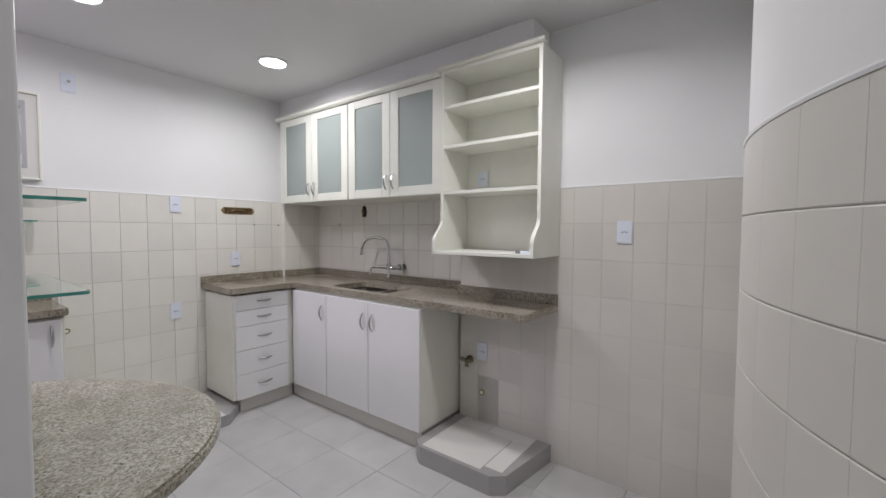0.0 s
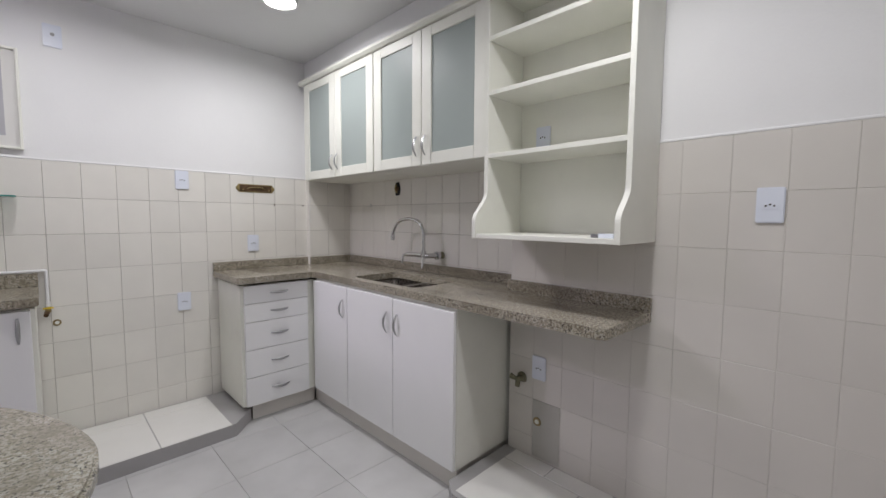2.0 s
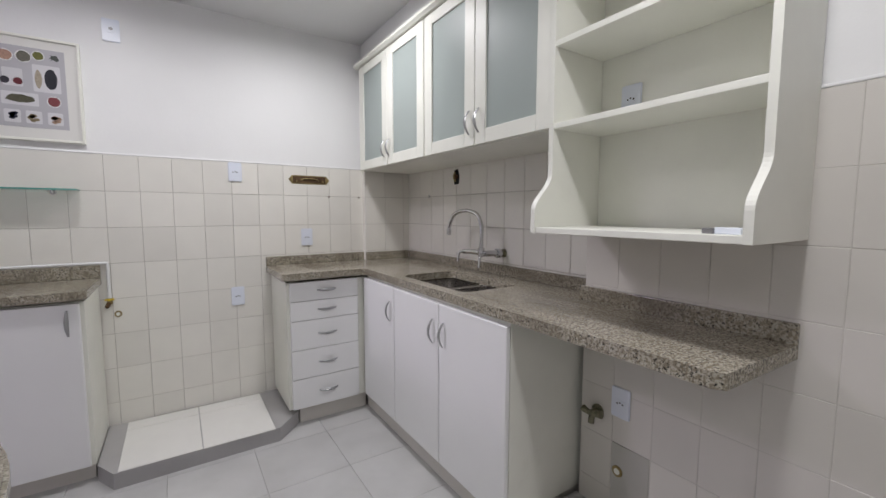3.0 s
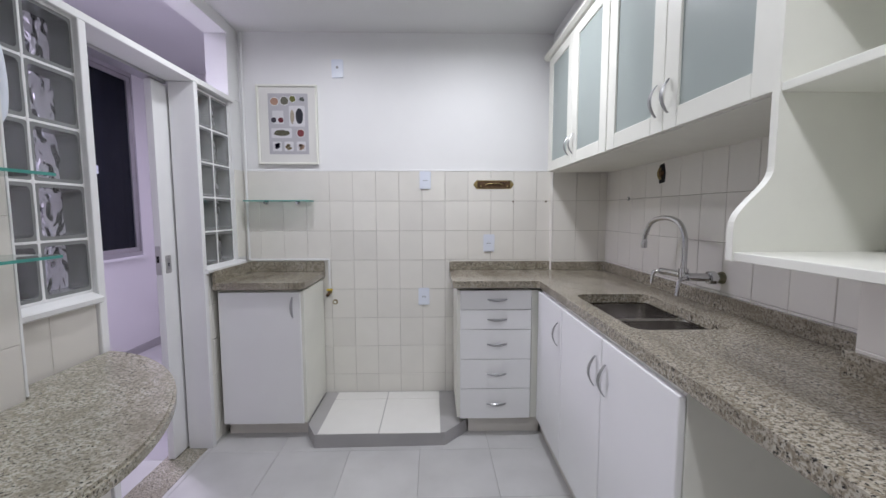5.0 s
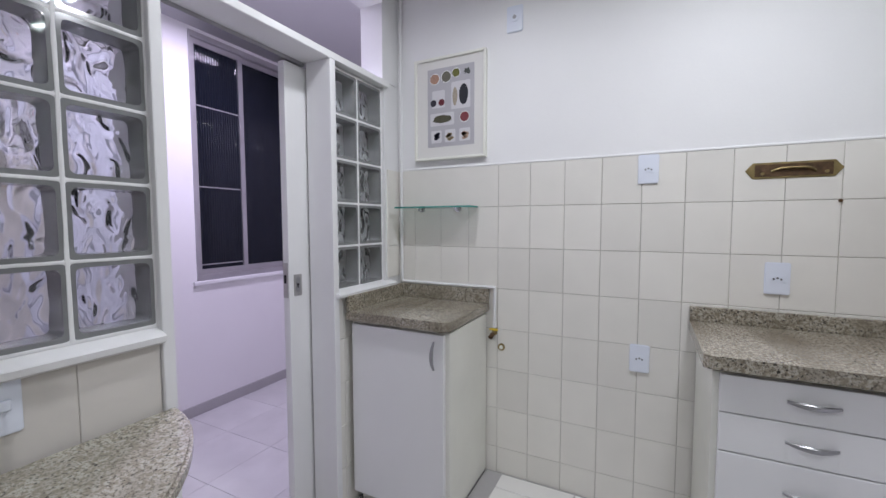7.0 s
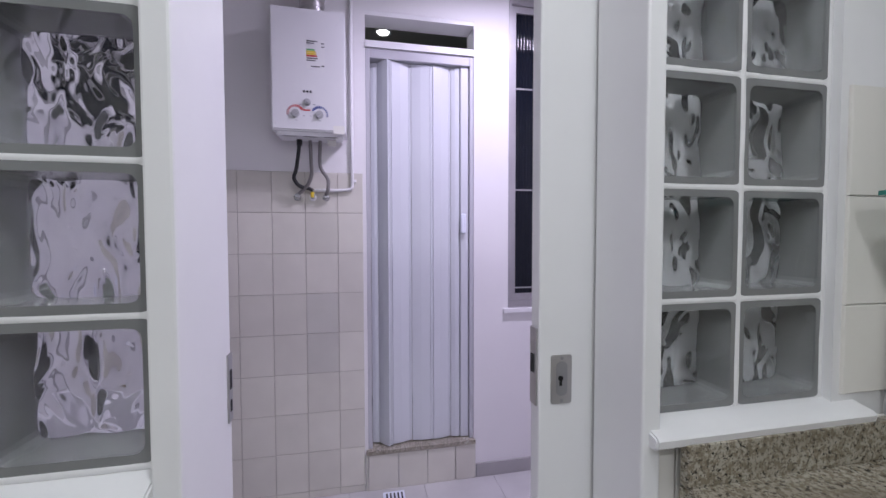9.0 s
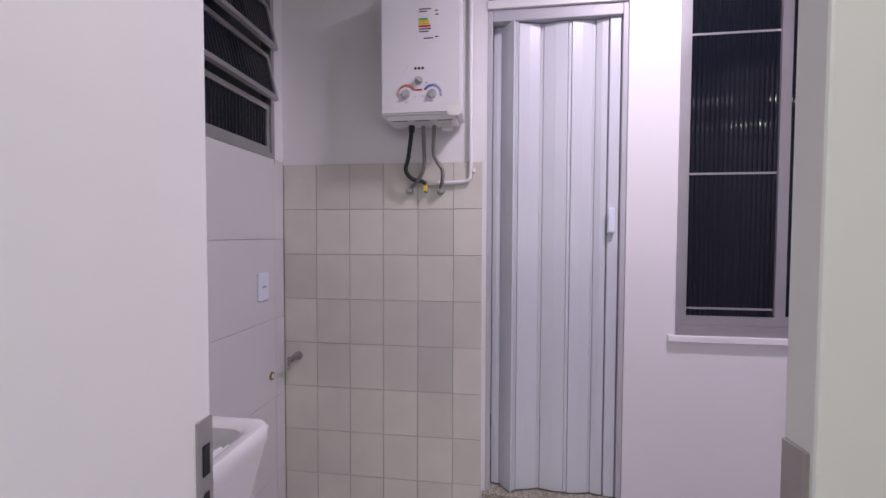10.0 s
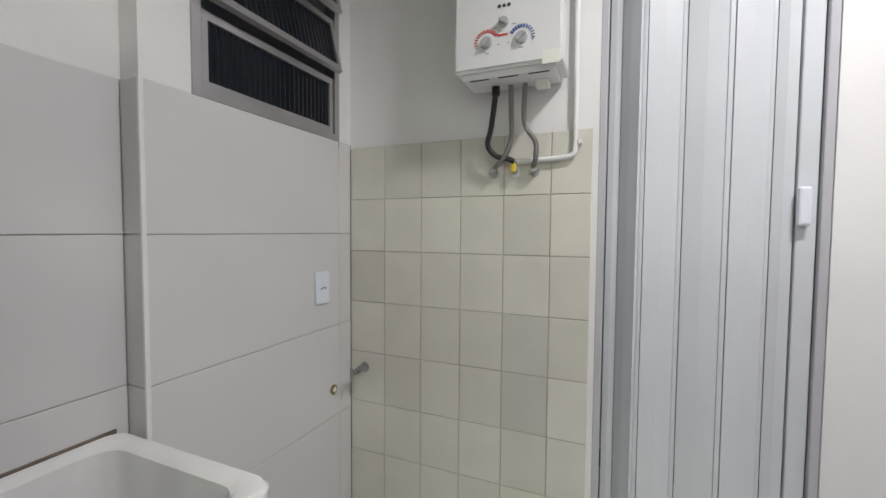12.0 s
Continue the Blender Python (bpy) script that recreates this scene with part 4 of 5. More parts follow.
def socket(p, normal, label, kind="socket", w=0.076, h=0.118):
    s = thing("wall_socket" if kind == "socket" else "wall_switch", label, "socket" if kind == "socket" else "switch", "white wall plates")
    m = wall_frame(p, normal)
    plate = prism(rounded_rect(-w / 2, -h / 2, w / 2, h / 2, 0.007, 4), 0.0, 0.009, bevel=0.003)
    part("plate", turn(plate, m), M_PLASTIC, s, smooth=True)
    if kind == "socket":
        part("insert", turn(prism(rounded_rect(-0.022, -0.013, 0.022, 0.013, 0.006, 3), 0.009, 0.0105), m), M_PLASTIC, s)
        for x, y in ((-0.011, -0.002), (0, 0.002), (0.011, -0.002)):
            part("pin_hole", turn(cyl((x, y, 0.0095), (x, y, 0.0112), 0.0032, seg=10), m), M_HOLE_SHADE, s)
    elif kind == "round":
        part("insert", turn(cyl((0, 0.006, 0.009), (0, 0.006, 0.013), 0.021, seg=24, bevel=0.001), m), M_PLASTIC, s, "round aerial outlet")
        part("socket_hole", turn(cyl((0, 0.006, 0.0128), (0, 0.006, 0.0138), 0.009, seg=16), m), M_GREYINK, s, "grey aerial hole")
    else:
        part("rocker", turn(box(-0.02, -0.012, 0.009, 0.02, 0.012, 0.014, 0.003), m), M_PLASTIC, s)
    return s


NW = (0, -1, 0)
socket((1.21, -0.002, 1.548), NW, "white socket plate at the top edge of the cream tiles")
socket((1.197, -0.002, 0.757), NW, "white socket plate low on the cream tiles")
socket((1.643, -0.002, 1.124), NW, "white socket plate over the granite worktop")
socket((0.64, 0.004, 2.27), NW, "white aerial outlet plate high on the painted wall", "round")
socket((X_NEAR - 0.006, -2.88, 1.362), (-1, 0, 0), "white socket plate beside the open shelf unit")
socket((X_NEAR - 0.006, -2.024, 0.575), (-1, 0, 0), "loose white socket plate under the worktop")
socket((X_NEAR - 0.012, -2.02, 1.697), (-1, 0, 0), "white socket plate inside the open shelf unit", h=0.1)
socket((0.0, -1.562, 0.945), (1, 0, 0), "white switch plate under the glass blocks", "switch", h=0.13)
socket((-1.362, Y_LS + 0.006, 1.117), (0, 1, 0), "white socket plate on the large white tiles")

# framed picture
pic = thing("framed_picture", "white framed food print in a pale mount", "picture")
PX0, PX1, PZ0, PZ1 = 0.111, 0.506, 1.652, 2.163
part("backing", box(PX0 + 0.008, -0.012, PZ0 + 0.008, PX1 - 0.008, 0.004, PZ1 - 0.008), M_MAT, pic, "off-white mount")
for q in ((PX0, PZ0, PX0 + 0.013, PZ1), (PX1 - 0.013, PZ0, PX1, PZ1), (PX0 + 0.013, PZ0, PX1 - 0.013, PZ0 + 0.013), (PX0 + 0.013, PZ1 - 0.013, PX1 - 0.013, PZ1)):
    part("frame", box(q[0], -0.024, q[1], q[2], 0.004, q[3], 0.003), M_CREAM, pic, "narrow off-white frame")
IX0, IX1, IZ0, IZ1 = PX0 + 0.075, PX1 - 0.062, PZ0 + 0.066, PZ1 - 0.055
sheet = part("print", box(IX0, -0.0135, IZ0, IX1, -0.012, IZ1), M_PAPER, pic, "grey paper with bowls of food")


def dab(u, v, r, colour, rough_edge=0.0, stretch=1.0, y=-0.0145):
    m_ = DABS.setdefault(colour, mat("print_ink", colour, 0.6, var=0.35, vscale=140))
    cx, cz = IX0 + u * (IX1 - IX0), IZ0 + v * (IZ1 - IZ0)
    pts = []
    rr = random.Random(int(u * 1000 + v * 77))
    for k in range(18):
        a = 2 * math.pi * k / 18
        q = r * (1 + rr.uniform(-rough_edge, rough_edge))
        pts.append((cx + q * stretch * math.cos(a), cz + q * math.sin(a)))
    part("motif", prism(pts, y, y + 0.001, "y"), m_, sheet)


def tray(u0, v0, u1, v1, y=-0.0142):
    x0, x1, z0, z1 = (IX0 + u0 * (IX1 - IX0), IX0 + u1 * (IX1 - IX0), IZ0 + v0 * (IZ1 - IZ0), IZ0 + v1 * (IZ1 - IZ0))
    part("motif", prism(rounded_rect(x0, z0, x1, z1, 0.006, 3), y, y + 0.0006, "y"), M_TRAY, sheet)


DABS = {}
for u, v, r, c in ((0.16, 0.87, 0.025, (0.45, 0.27, 0.2)), (0.41, 0.88, 0.026, (0.16, 0.15, 0.12)), (0.62, 0.91, 0.02, (0.16, 0.16, 0.04))):
    dab(u, v, r + 0.004, (0.8, 0.8, 0.78), y=-0.0142)
    dab(u, v, r, c, 0.08)
dab(0.84, 0.91, 0.014, (0.08, 0.09, 0.08), 0.5, 1.2)
tray(0.1, 0.5, 0.38, 0.72)
dab(0.13, 0.565, 0.017, (0.04, 0.035, 0.05), 0.05)
dab(0.31, 0.565, 0.017, (0.14, 0.02, 0.03), 0.05)
tray(0.52, 0.46, 0.92, 0.80)
dab(0.60, 0.62, 0.045, (0.42, 0.36, 0.28), 0.05, 0.3)
dab(0.78, 0.63, 0.05, (0.02, 0.02, 0.03), 0.05, 0.5)
tray(0.06, 0.27, 0.58, 0.43)
dab(0.32, 0.35, 0.02, (0.10, 0.095, 0.06), 0.1, 2.6)
dab(0.8, 0.35, 0.028, (0.8, 0.8, 0.78), y=-0.0142)
dab(0.8, 0.35, 0.024, (0.22, 0.05, 0.06), 0.05)
for u, c in ((0.19, (0.03, 0.03, 0.06)), (0.49, (0.28, 0.22, 0.13)), (0.8, (0.42, 0.28, 0.2))):
    tray(u - 0.11, 0.05, u + 0.12, 0.21)
    for k in range(7):
        rr = random.Random(k * 31 + int(u * 100))
        dab(u + rr.uniform(-0.06, 0.06), 0.13 + rr.uniform(-0.05, 0.05), 0.008, c, 0.2, 1.3, y=-0.0148)

# open light-fitting boxes and holes in the tiles
plate = thing("junction_box", "open corroded brass fitting set in the tiles", "fitting")
oct_ = [(1.533, 1.52), (1.556, 1.548), (1.788, 1.548), (1.811, 1.52), (1.788, 1.490), (1.556, 1.490)]
part("rim", prism(oct_, -0.006, 0.004, "y", bevel=0.002), M_BRASS, plate, "stained brass rim")
part("cavity", box(1.562, -0.0075, 1.497, 1.782, -0.0055, 1.541), M_RUST, plate, "dark rusty cavity")
part("strap", tube([(1.61, -0.009, 1.515), (1.64, -0.013, 1.525), (1.71, -0.013, 1.525), (1.735, -0.009, 1.513)], 0.004, seg=8), M_BRASS, plate, smooth=True)
for x in (1.585, 1.765):
    part("screw", cyl((x, -0.007, 1.508), (x, -0.010, 1.508), 0.006, seg=10), M_BRASS, plate)
hole = thing("pipe_outlet", "broken hole in the tiles with a brass pipe end", "fitting")
PYH, PZH = -0.70, 1.527
part("cavity", prism([(PYH - 0.03, PZH - 0.045), (PYH + 0.018, PZH - 0.05), (PYH + 0.03, PZH - 0.01), (PYH + 0.02, PZH + 0.045), (PYH - 0.02, PZH + 0.05), (PYH - 0.036, PZH)], X_FAR - 0.0075, X_FAR - 0.0055, "x"), M_HOLE_SHADE, hole, "ragged dark patch for the shaded hole")
part("pipe_end", cyl((X_FAR - 0.007, PYH - 0.006, PZH), (X_FAR - 0.022, PYH - 0.006, PZH), 0.016, seg=16), M_RUST, hole, smooth=True)
part("elbow", tube([(X_FAR - 0.012, PYH + 0.005, PZH + 0.03), (X_FAR - 0.02, PYH + 0.008, PZH), (X_FAR - 0.012, PYH + 0.002, PZH - 0.03)], 0.007, seg=8), M_BRASS, hole, smooth=True)
for nm, p, r, n_, m_, lab in (
    ("wall_plug", (X_FAR - 0.006, -0.36, 1.412), 0.012, (-1, 0, 0), M_SATIN, "small grey wall plug in the tiles"),
    ("wall_plug", (1.806, -0.002, 1.405), 0.006, NW, M_RUST, "small rusty screw hole in the tiles"),
    ("wall_plug", (2.03, -0.002, 1.405), 0.006, NW, M_RUST, "small rusty screw hole in the tiles"),
    ("wall_plug", (0.588, -0.002, 0.722), 0.018, NW, M_BRASS, "round brass pipe cap in the tiles"),
    ("wall_plug", (X_NEAR - 0.006, -2.02, 0.30), 0.022, (-1, 0, 0), M_BRASS, "round brown pipe cap on a grey tile"),
    ("wall_plug", (-1.427, Y_LS + 0.006, 0.72), 0.018, (0, 1, 0), M_BRASS, "round brass pipe cap in the white tiles"),
):
    t_ = thing(nm, lab, "fitting")
    m = wall_frame(p, n_)
    part("cap", turn(cyl((0, 0, -0.002), (0, 0, 0.006), r, seg=18, bevel=0.0015), m), m_, t_, smooth=True)
    if r > 0.01:
        part("centre", turn(cyl((0, 0, 0.005), (0, 0, 0.0075), r * 0.55, seg=14), m), M_CREAM, t_)

# surface gas pipe on the north wall
gas = thing("gas_pipe", "thin white painted gas pipe with a brass valve", "pipe")
part("pipe", tube([(0.024, -0.016, 2.49), (0.024, -0.016, 1.8), (0.024, -0.016, 1.1), (0.026, -0.016, 1.024), (0.034, -0.016, 1.016), (0.1, -0.016, 1.015), (0.5, -0.016, 1.015), (0.548, -0.016, 1.014), (0.556, -0.016, 1.005), (0.556, -0.016, 0.93), (0.556, -0.016, 0.81)], 0.008, steps=6), M_WHITE, gas, smooth=True)
part("joint", cyl((0.556, -0.016, 0.845), (0.556, -0.016, 0.815), 0.011, seg=12), M_WHITE, gas)
vb = part("valve", cyl((0.556, -0.016, 0.818), (0.556, -0.016, 0.785), 0.013, seg=10), M_BRASS, gas, "brass gas valve")
part("lever", box(0.535, -0.032, 0.806, 0.578, -0.026, 0.816, 0.002), M_YELLOW, vb, "yellow lever")
part("nozzle", cyl((0.552, -0.02, 0.79), (0.546, -0.05, 0.775), 0.011, seg=12), M_RUST, vb)

stop = thing("stop_valve", "tarnished brass stop valve under the worktop", "valve")
VY, VZ = -1.925, 0.505
part("flange", cyl((X_NEAR - 0.006, VY, VZ), (X_NEAR - 0.012, VY, VZ), 0.026, seg=18), M_GREENBRASS, stop)
part("body", cyl((X_NEAR - 0.01, VY, VZ), (X_NEAR - 0.055, VY, VZ), 0.014, seg=14), M_GREENBRASS, stop, smooth=True)
part("wing", join(cyl((X_NEAR - 0.05, VY - 0.012, VZ + 0.004), (X_NEAR - 0.05, VY - 0.045, VZ + 0.012), 0.012, 0.016, seg=12), cyl((X_NEAR - 0.05, VY + 0.012, VZ), (X_NEAR - 0.05, VY + 0.04, VZ + 0.006), 0.011, 0.014, seg=12)), M_GREENBRASS, stop, smooth=True)
part("spout", cyl((X_NEAR - 0.045, VY, VZ - 0.01), (X_NEAR - 0.05, VY, VZ - 0.04), 0.012, seg=12), M_GREENBRASS, stop, smooth=True)
tile_patch = thing("replacement_tile", "single grey replacement tile under the worktop", "tile")
part("tile", box(X_NEAR - 0.0085, -2.142, 0.115, X_NEAR - 0.005, -1.993, 0.408, 0.001), mat("grey_replacement_tile", (0.50, 0.49, 0.45), 0.35, var=0.06, vscale=6), tile_patch)

# small things on the open shelf unit
ring = thing("towel_ring", "small chrome ring on the shelf side", "ring")
part("ring", tube([(2.0 + 0.022 * math.cos(a), -2.503, 1.30 + 0.022 * math.sin(a)) for a in [2 * math.pi * k / 10 for k in range(11)]], 0.004, seg=8, steps=4), M_CHROME, ring, smooth=True)
latch = thing("magnet_catch", "small white magnetic catch on the bottom shelf", "catch")
part("body", box(1.95, -2.495, ZS0 + 0.02, 1.975, -2.44, ZS0 + 0.036, 0.002), M_PLASTIC, latch)
part("magnet", box(1.945, -2.44, ZS0 + 0.021, 1.968, -2.415, ZS0 + 0.034, 0.001), M_SATIN, latch, "grey magnet")

# intercom on the end of the stub wall
phone = thing("intercom_phone", "white wall intercom handset with a black coiled cord", "intercom")
part("base", box(0.005, -1.66, 1.70, 0.085, -1.635, 1.90, 0.008), M_PLASTIC, phone)
part("handset", tube([(0.06, -1.60, 1.585), (0.068, -1.588, 1.62), (0.07, -1.584, 1.70), (0.066, -1.59, 1.79), (0.058, -1.615, 1.84)], 0.019, seg=12), M_PLASTIC, phone, smooth=True)
part("mouthpiece", cyl((0.055, -1.61, 1.592), (0.062, -1.585, 1.60), 0.024, 0.019, seg=16), M_PLASTIC, phone, smooth=True)
coil = [(0.07 + 0.008 * math.cos(k * 1.9), -1.597 + 0.008 * math.sin(k * 1.9), 1.575 - 0.0045 * k) for k in range(34)]
part("cord", tube(coil, 0.0028, seg=6, steps=3), M_BLACK, phone, "black coiled cord", smooth=True)

# ---- laundry things ----
heater = thing("gas_water_heater", "white wall-mounted gas water heater with three knobs", "water heater")
HX, HY0, HY1, HZ0, HZ1 = -1.375, -1.354, -1.028, 1.808, 2.355
part("casing", prism(rounded_rect(HY0, HZ0, HY1, HZ1, 0.008, 3), X_LW + 0.012, HX, "x", bevel=0.008), M_ENAMEL, heater, smooth=True)
part("rear_plate", box(X_LW, HY0 + 0.02, HZ0 + 0.03, X_LW + 0.012, HY1 - 0.02, HZ1 - 0.03), M_STEEL, heater)
part("bottom_panel", box(X_LW + 0.03, HY0 + 0.02, HZ0 - 0.018, HX - 0.018, HY1 - 0.02, HZ0 + 0.001, 0.004), M_ENAMEL, heater)
for k in range(3):
    y = HY0 + 0.045 + 0.09 * k
    part("vent_slot", box(HX - 0.03, y, HZ0 - 0.0195, HX - 0.024, y + 0.06, HZ0 - 0.0175), M_HOLE_SHADE, heater)
part("connector_block", box(X_LW + 0.05, HY1 - 0.09, HZ0 - 0.04, X_LW + 0.09, HY1 - 0.05, HZ0 - 0.017, 0.003), M_CREAM, heater)
for k in range(3):
    y = -1.197 + 0.0145 * (k - 1)
    part("indicator", cyl((HX - 0.001, y, 1.985), (HX + 0.0015, y, 1.985), 0.0052, seg=14), M_INK, heater, "small dark indicator light")


def arc_ticks(y, z, r, a0, a1, n, material, name):
    for k in range(n):
        a = radians(a0 + (a1 - a0) * k / (n - 1))
        w = 0.0012 + (0.0022 * k / n if a1 < a0 and a0 > 60 else 0.0022 * (1 - k / n))
        b_ = box(-0.0005, -w, r - 0.005, 0.0008, w, r + 0.005)
        part(name, turn(b_, Matrix.Translation((HX + 0.0005, y, z)) @ Matrix.Rotation(a, 4, "X")), material, heater)


for y, z, r in ((-1.198, 1.937, 0.016), (-1.249, 1.886, 0.0185), (-1.145, 1.884, 0.0185)):
    kb = part("knob", cyl((HX, y, z), (HX + 0.010, y, z), r, r * 0.9, seg=24, bevel=0.002), M_KNOB, heater, "grey round knob", smooth=True)
    grip = box(HX + 0.009, -0.0035, -r * 0.9, HX + 0.014, 0.0035, r * 0.9, 0.001)
    part("grip", turn(grip, Matrix.Translation((0, y, z)) @ Matrix.Rotation(radians(-50 if r > 0.017 else 50), 4, "X")), M_KNOB, kb)
arc_ticks(-1.249, 1.886, 0.034, 95, -55, 12, M_RED, "red_scale_mark")
arc_ticks(-1.145, 1.884, 0.034, 55, -95, 12, M_BLUE, "blue_scale_mark")
part("emblem", box(HX, -1.217, 1.899, HX + 0.0012, -1.185, 1.9045), M_RED, heater, "small red emblem bar")
for y, z, w in ((-1.225, 1.924, 0.014), (-1.168, 1.928, 0.012), (-1.247, 1.855, 0.011), (-1.145, 1.857, 0.011), (-1.213, 1.876, 0.006), (-1.183, 1.877, 0.006), (-1.281, 1.876, 0.008), (-1.112, 1.876, 0.008)):
    part("legend", box(HX, y - w / 2, z - 0.0015, HX + 0.001, y + w / 2, z + 0.0015), M_GREYINK, heater)
lab = part("energy_label", box(HX, -1.2, 2.085, HX + 0.001, -1.118, 2.22), M_WHITE, heater, "printed energy rating label")
for k, (c_, w) in enumerate(((M_GREEN, 0.036), (M_YELLOW, 0.04), (M_YELLOW, 0.043), (M_RED, 0.047))):
    part("rating_bar", box(HX + 0.001, -1.199, 2.168 - 0.009 * k, HX + 0.0016, -1.199 + w, 2.1755 - 0.009 * k), c_, lab)
for z, y0, y1 in ((2.208, -1.198, -1.15), (2.199, -1.198, -1.165), (2.132, -1.198, -1.15), (2.122, -1.198, -1.16), (2.096, -1.18, -1.142), (2.2, -1.135, -1.122), (2.185, -1.133, -1.121), (2.1, -1.135, -1.121)):
    part("print_bar", box(HX + 0.001, y0, z, HX + 0.0016, y1, z + 0.0045), M_INK, lab)
part("flue_collar", cyl((-1.46, -1.18, HZ1 - 0.005), (-1.46, -1.18, HZ1 + 0.02), 0.062, seg=28), M_STEEL, heater, smooth=True)
fl = part("flue", cyl((-1.46, -1.18, HZ1 + 0.015), (-1.46, -1.18, Z_LCEIL), 0.055, seg=28), M_STEEL, heater, "corrugated aluminium flue pipe", smooth=True)
for k in range(14):
    z = HZ1 + 0.03 + 0.026 * k
    part("rib", cyl((-1.46, -1.18, z), (-1.46, -1.18, z + 0.012), 0.058, seg=28, bevel=0.004), M_STEEL, fl, smooth=True)
ZV, HB = 1.526, HZ0 - 0.02
hx = X_LW + 0.07
part("gas_hose", tube([(hx, -1.247, HZ0 - 0.02), (hx, -1.25, HZ0 - 0.06), (hx, -1.262, HB - 0.13), (hx - 0.01, -1.275, HB - 0.18), (hx - 0.02, -1.25, HB - 0.215), (hx - 0.03, -1.21, HB - 0.225), (hx - 0.035, -1.192, HB - 0.235)], 0.009), M_BLACK, heater, "black rubber gas hose", smooth=True)
part("hose_nut", cyl((hx, -1.247, HZ0 - 0.015), (hx, -1.247, HZ0 - 0.045), 0.013, seg=10), M_BLACK, heater)
part("water_hose", tube([(hx, -1.198, HZ0 - 0.02), (hx, -1.195, HB - 0.1), (hx - 0.005, -1.195, HB - 0.16), (hx - 0.015, -1.215, HB - 0.21), (hx - 0.045, -1.258, ZV + 0.012)], 0.0085), M_BRAID, heater, "braided steel water hose", smooth=True)
part("water_hose", tube([(hx, -1.152, HZ0 - 0.02), (hx, -1.155, HB - 0.1), (hx - 0.005, -1.145, HB - 0.14), (hx - 0.015, -1.12, HB - 0.18), (hx - 0.02, -1.12, HB - 0.225), (hx - 0.045, -1.132, ZV + 0.005)], 0.0085), M_BRAID, heater, "braided steel water hose", smooth=True)
for y, m_ in ((-1.268, M_CHROME), (-1.195, M_WHITE), (-1.132, M_CHROME)):
    part("wall_flange", cyl((X_LW + 0.005, y, ZV - 0.003), (X_LW + 0.016, y, ZV - 0.003), 0.019, 0.015, seg=20), m_, heater, smooth=True)
    part("hose_nut", cyl((X_LW + 0.014, y, ZV - 0.002), (X_LW + 0.034, y + 0.003, ZV + 0.004), 0.0115, seg=8), M_SATIN, heater)
part("gas_tap", box(X_LW + 0.02, -1.203, ZV - 0.006, X_LW + 0.04, -1.187, ZV + 0.022, 0.003), M_YELLOW, heater, "yellow gas tap")
gp = thing("gas_pipe", "white painted gas pipe beside the water heater", "pipe")
part("pipe", tube([(X_LW + 0.014, -1.004, 2.74), (X_LW + 0.014, -1.004, 2.2), (X_LW + 0.014, -1.004, 1.75), (X_LW + 0.014, -1.004, 1.60), (X_LW + 0.016, -1.008, 1.572), (X_LW + 0.016, -1.03, 1.562), (X_LW + 0.018, -1.1, 1.558), (X_LW + 0.02, -1.185, 1.556)], 0.0085, steps=8), M_WHITE, gp, smooth=True)
part("clip", box(X_LW, -0.996, 1.60, X_LW + 0.022, -0.984, 1.615, 0.002), M_WHITE, gp)

# laundry tank
tank = thing("laundry_tank", "white ceramic laundry tank with a ribbed washboard", "laundry sink")
TX0, TX1, TY0, TY1, TZR = -0.742, -0.215, Y_LREC + 0.008, -1.445, 0.868


def tank_shell():
    bm, rings = bmesh.new(), []
    for i0, i1, z, r in ((0.03, 0.05, TZR - 0.30, 0.05), (0.012, 0.03, TZR - 0.16, 0.05), (0.002, 0.004, TZR - 0.05, 0.045), (0.0, 0.0, TZR - 0.03, 0.04), (0.0, 0.0, TZR - 0.01, 0.04), (0.008, 0.008, TZR, 0.036), (0.03, 0.03, TZR - 0.001, 0.05), (0.042, 0.042, TZR - 0.012, 0.05), (0.055, 0.075, TZR - 0.14, 0.06), (0.085, 0.12, TZR - 0.27, 0.07), (0.13, 0.17, TZR - 0.285, 0.07)):
        rings.append([bm.verts.new((x, y, z)) for x, y in rounded_rect(TX0 + i0, TY0 + i0, TX1 - i0, TY1 - i1, r, 7)])
    for a, b in zip(rings, rings[1:]):
        for k in range(len(a)):
            bm.faces.new((a[k], a[(k + 1) % len(a)], b[(k + 1) % len(a)], b[k]))
    bm.faces.new(rings[0][::-1])
    bm.faces.new(rings[-1])
    bmesh.ops.recalc_face_normals(bm, faces=bm.faces)
    return bm


part("basin", tank_shell(), M_CERAMIC, tank, smooth=True)
wb = part("washboard", turn(box(TX0 + 0.10, -0.075, -0.008, TX1 - 0.06, 0.075, 0.004, 0.004), Matrix.Translation((0, TY1 - 0.108, TZR - 0.042)) @ Matrix.Rotation(radians(17), 4, "X")), M_CERAMIC, tank, "sloping ribbed washboard", smooth=True)
for k in range(7):
    y = -0.063 + 0.021 * k
    part("rib", turn(cyl((TX0 + 0.11, y, 0.004), (TX1 - 0.07, y, 0.006), 0.0072, seg=10), Matrix.Translation((0, TY1 - 0.108, TZR - 0.042)) @ Matrix.Rotation(radians(17), 4, "X")), M_CERAMIC, wb, smooth=True)
part("pedestal", prism(rounded_rect(-0.60, -1.86, -0.38, -1.66, 0.06, 6), 0.0, TZR - 0.29), M_CERAMIC, tank, smooth=True)
part("drain", cyl((-0.48, -1.72, TZR - 0.287), (-0.48, -1.72, TZR - 0.281), 0.03, seg=20), M_CHROME, tank)
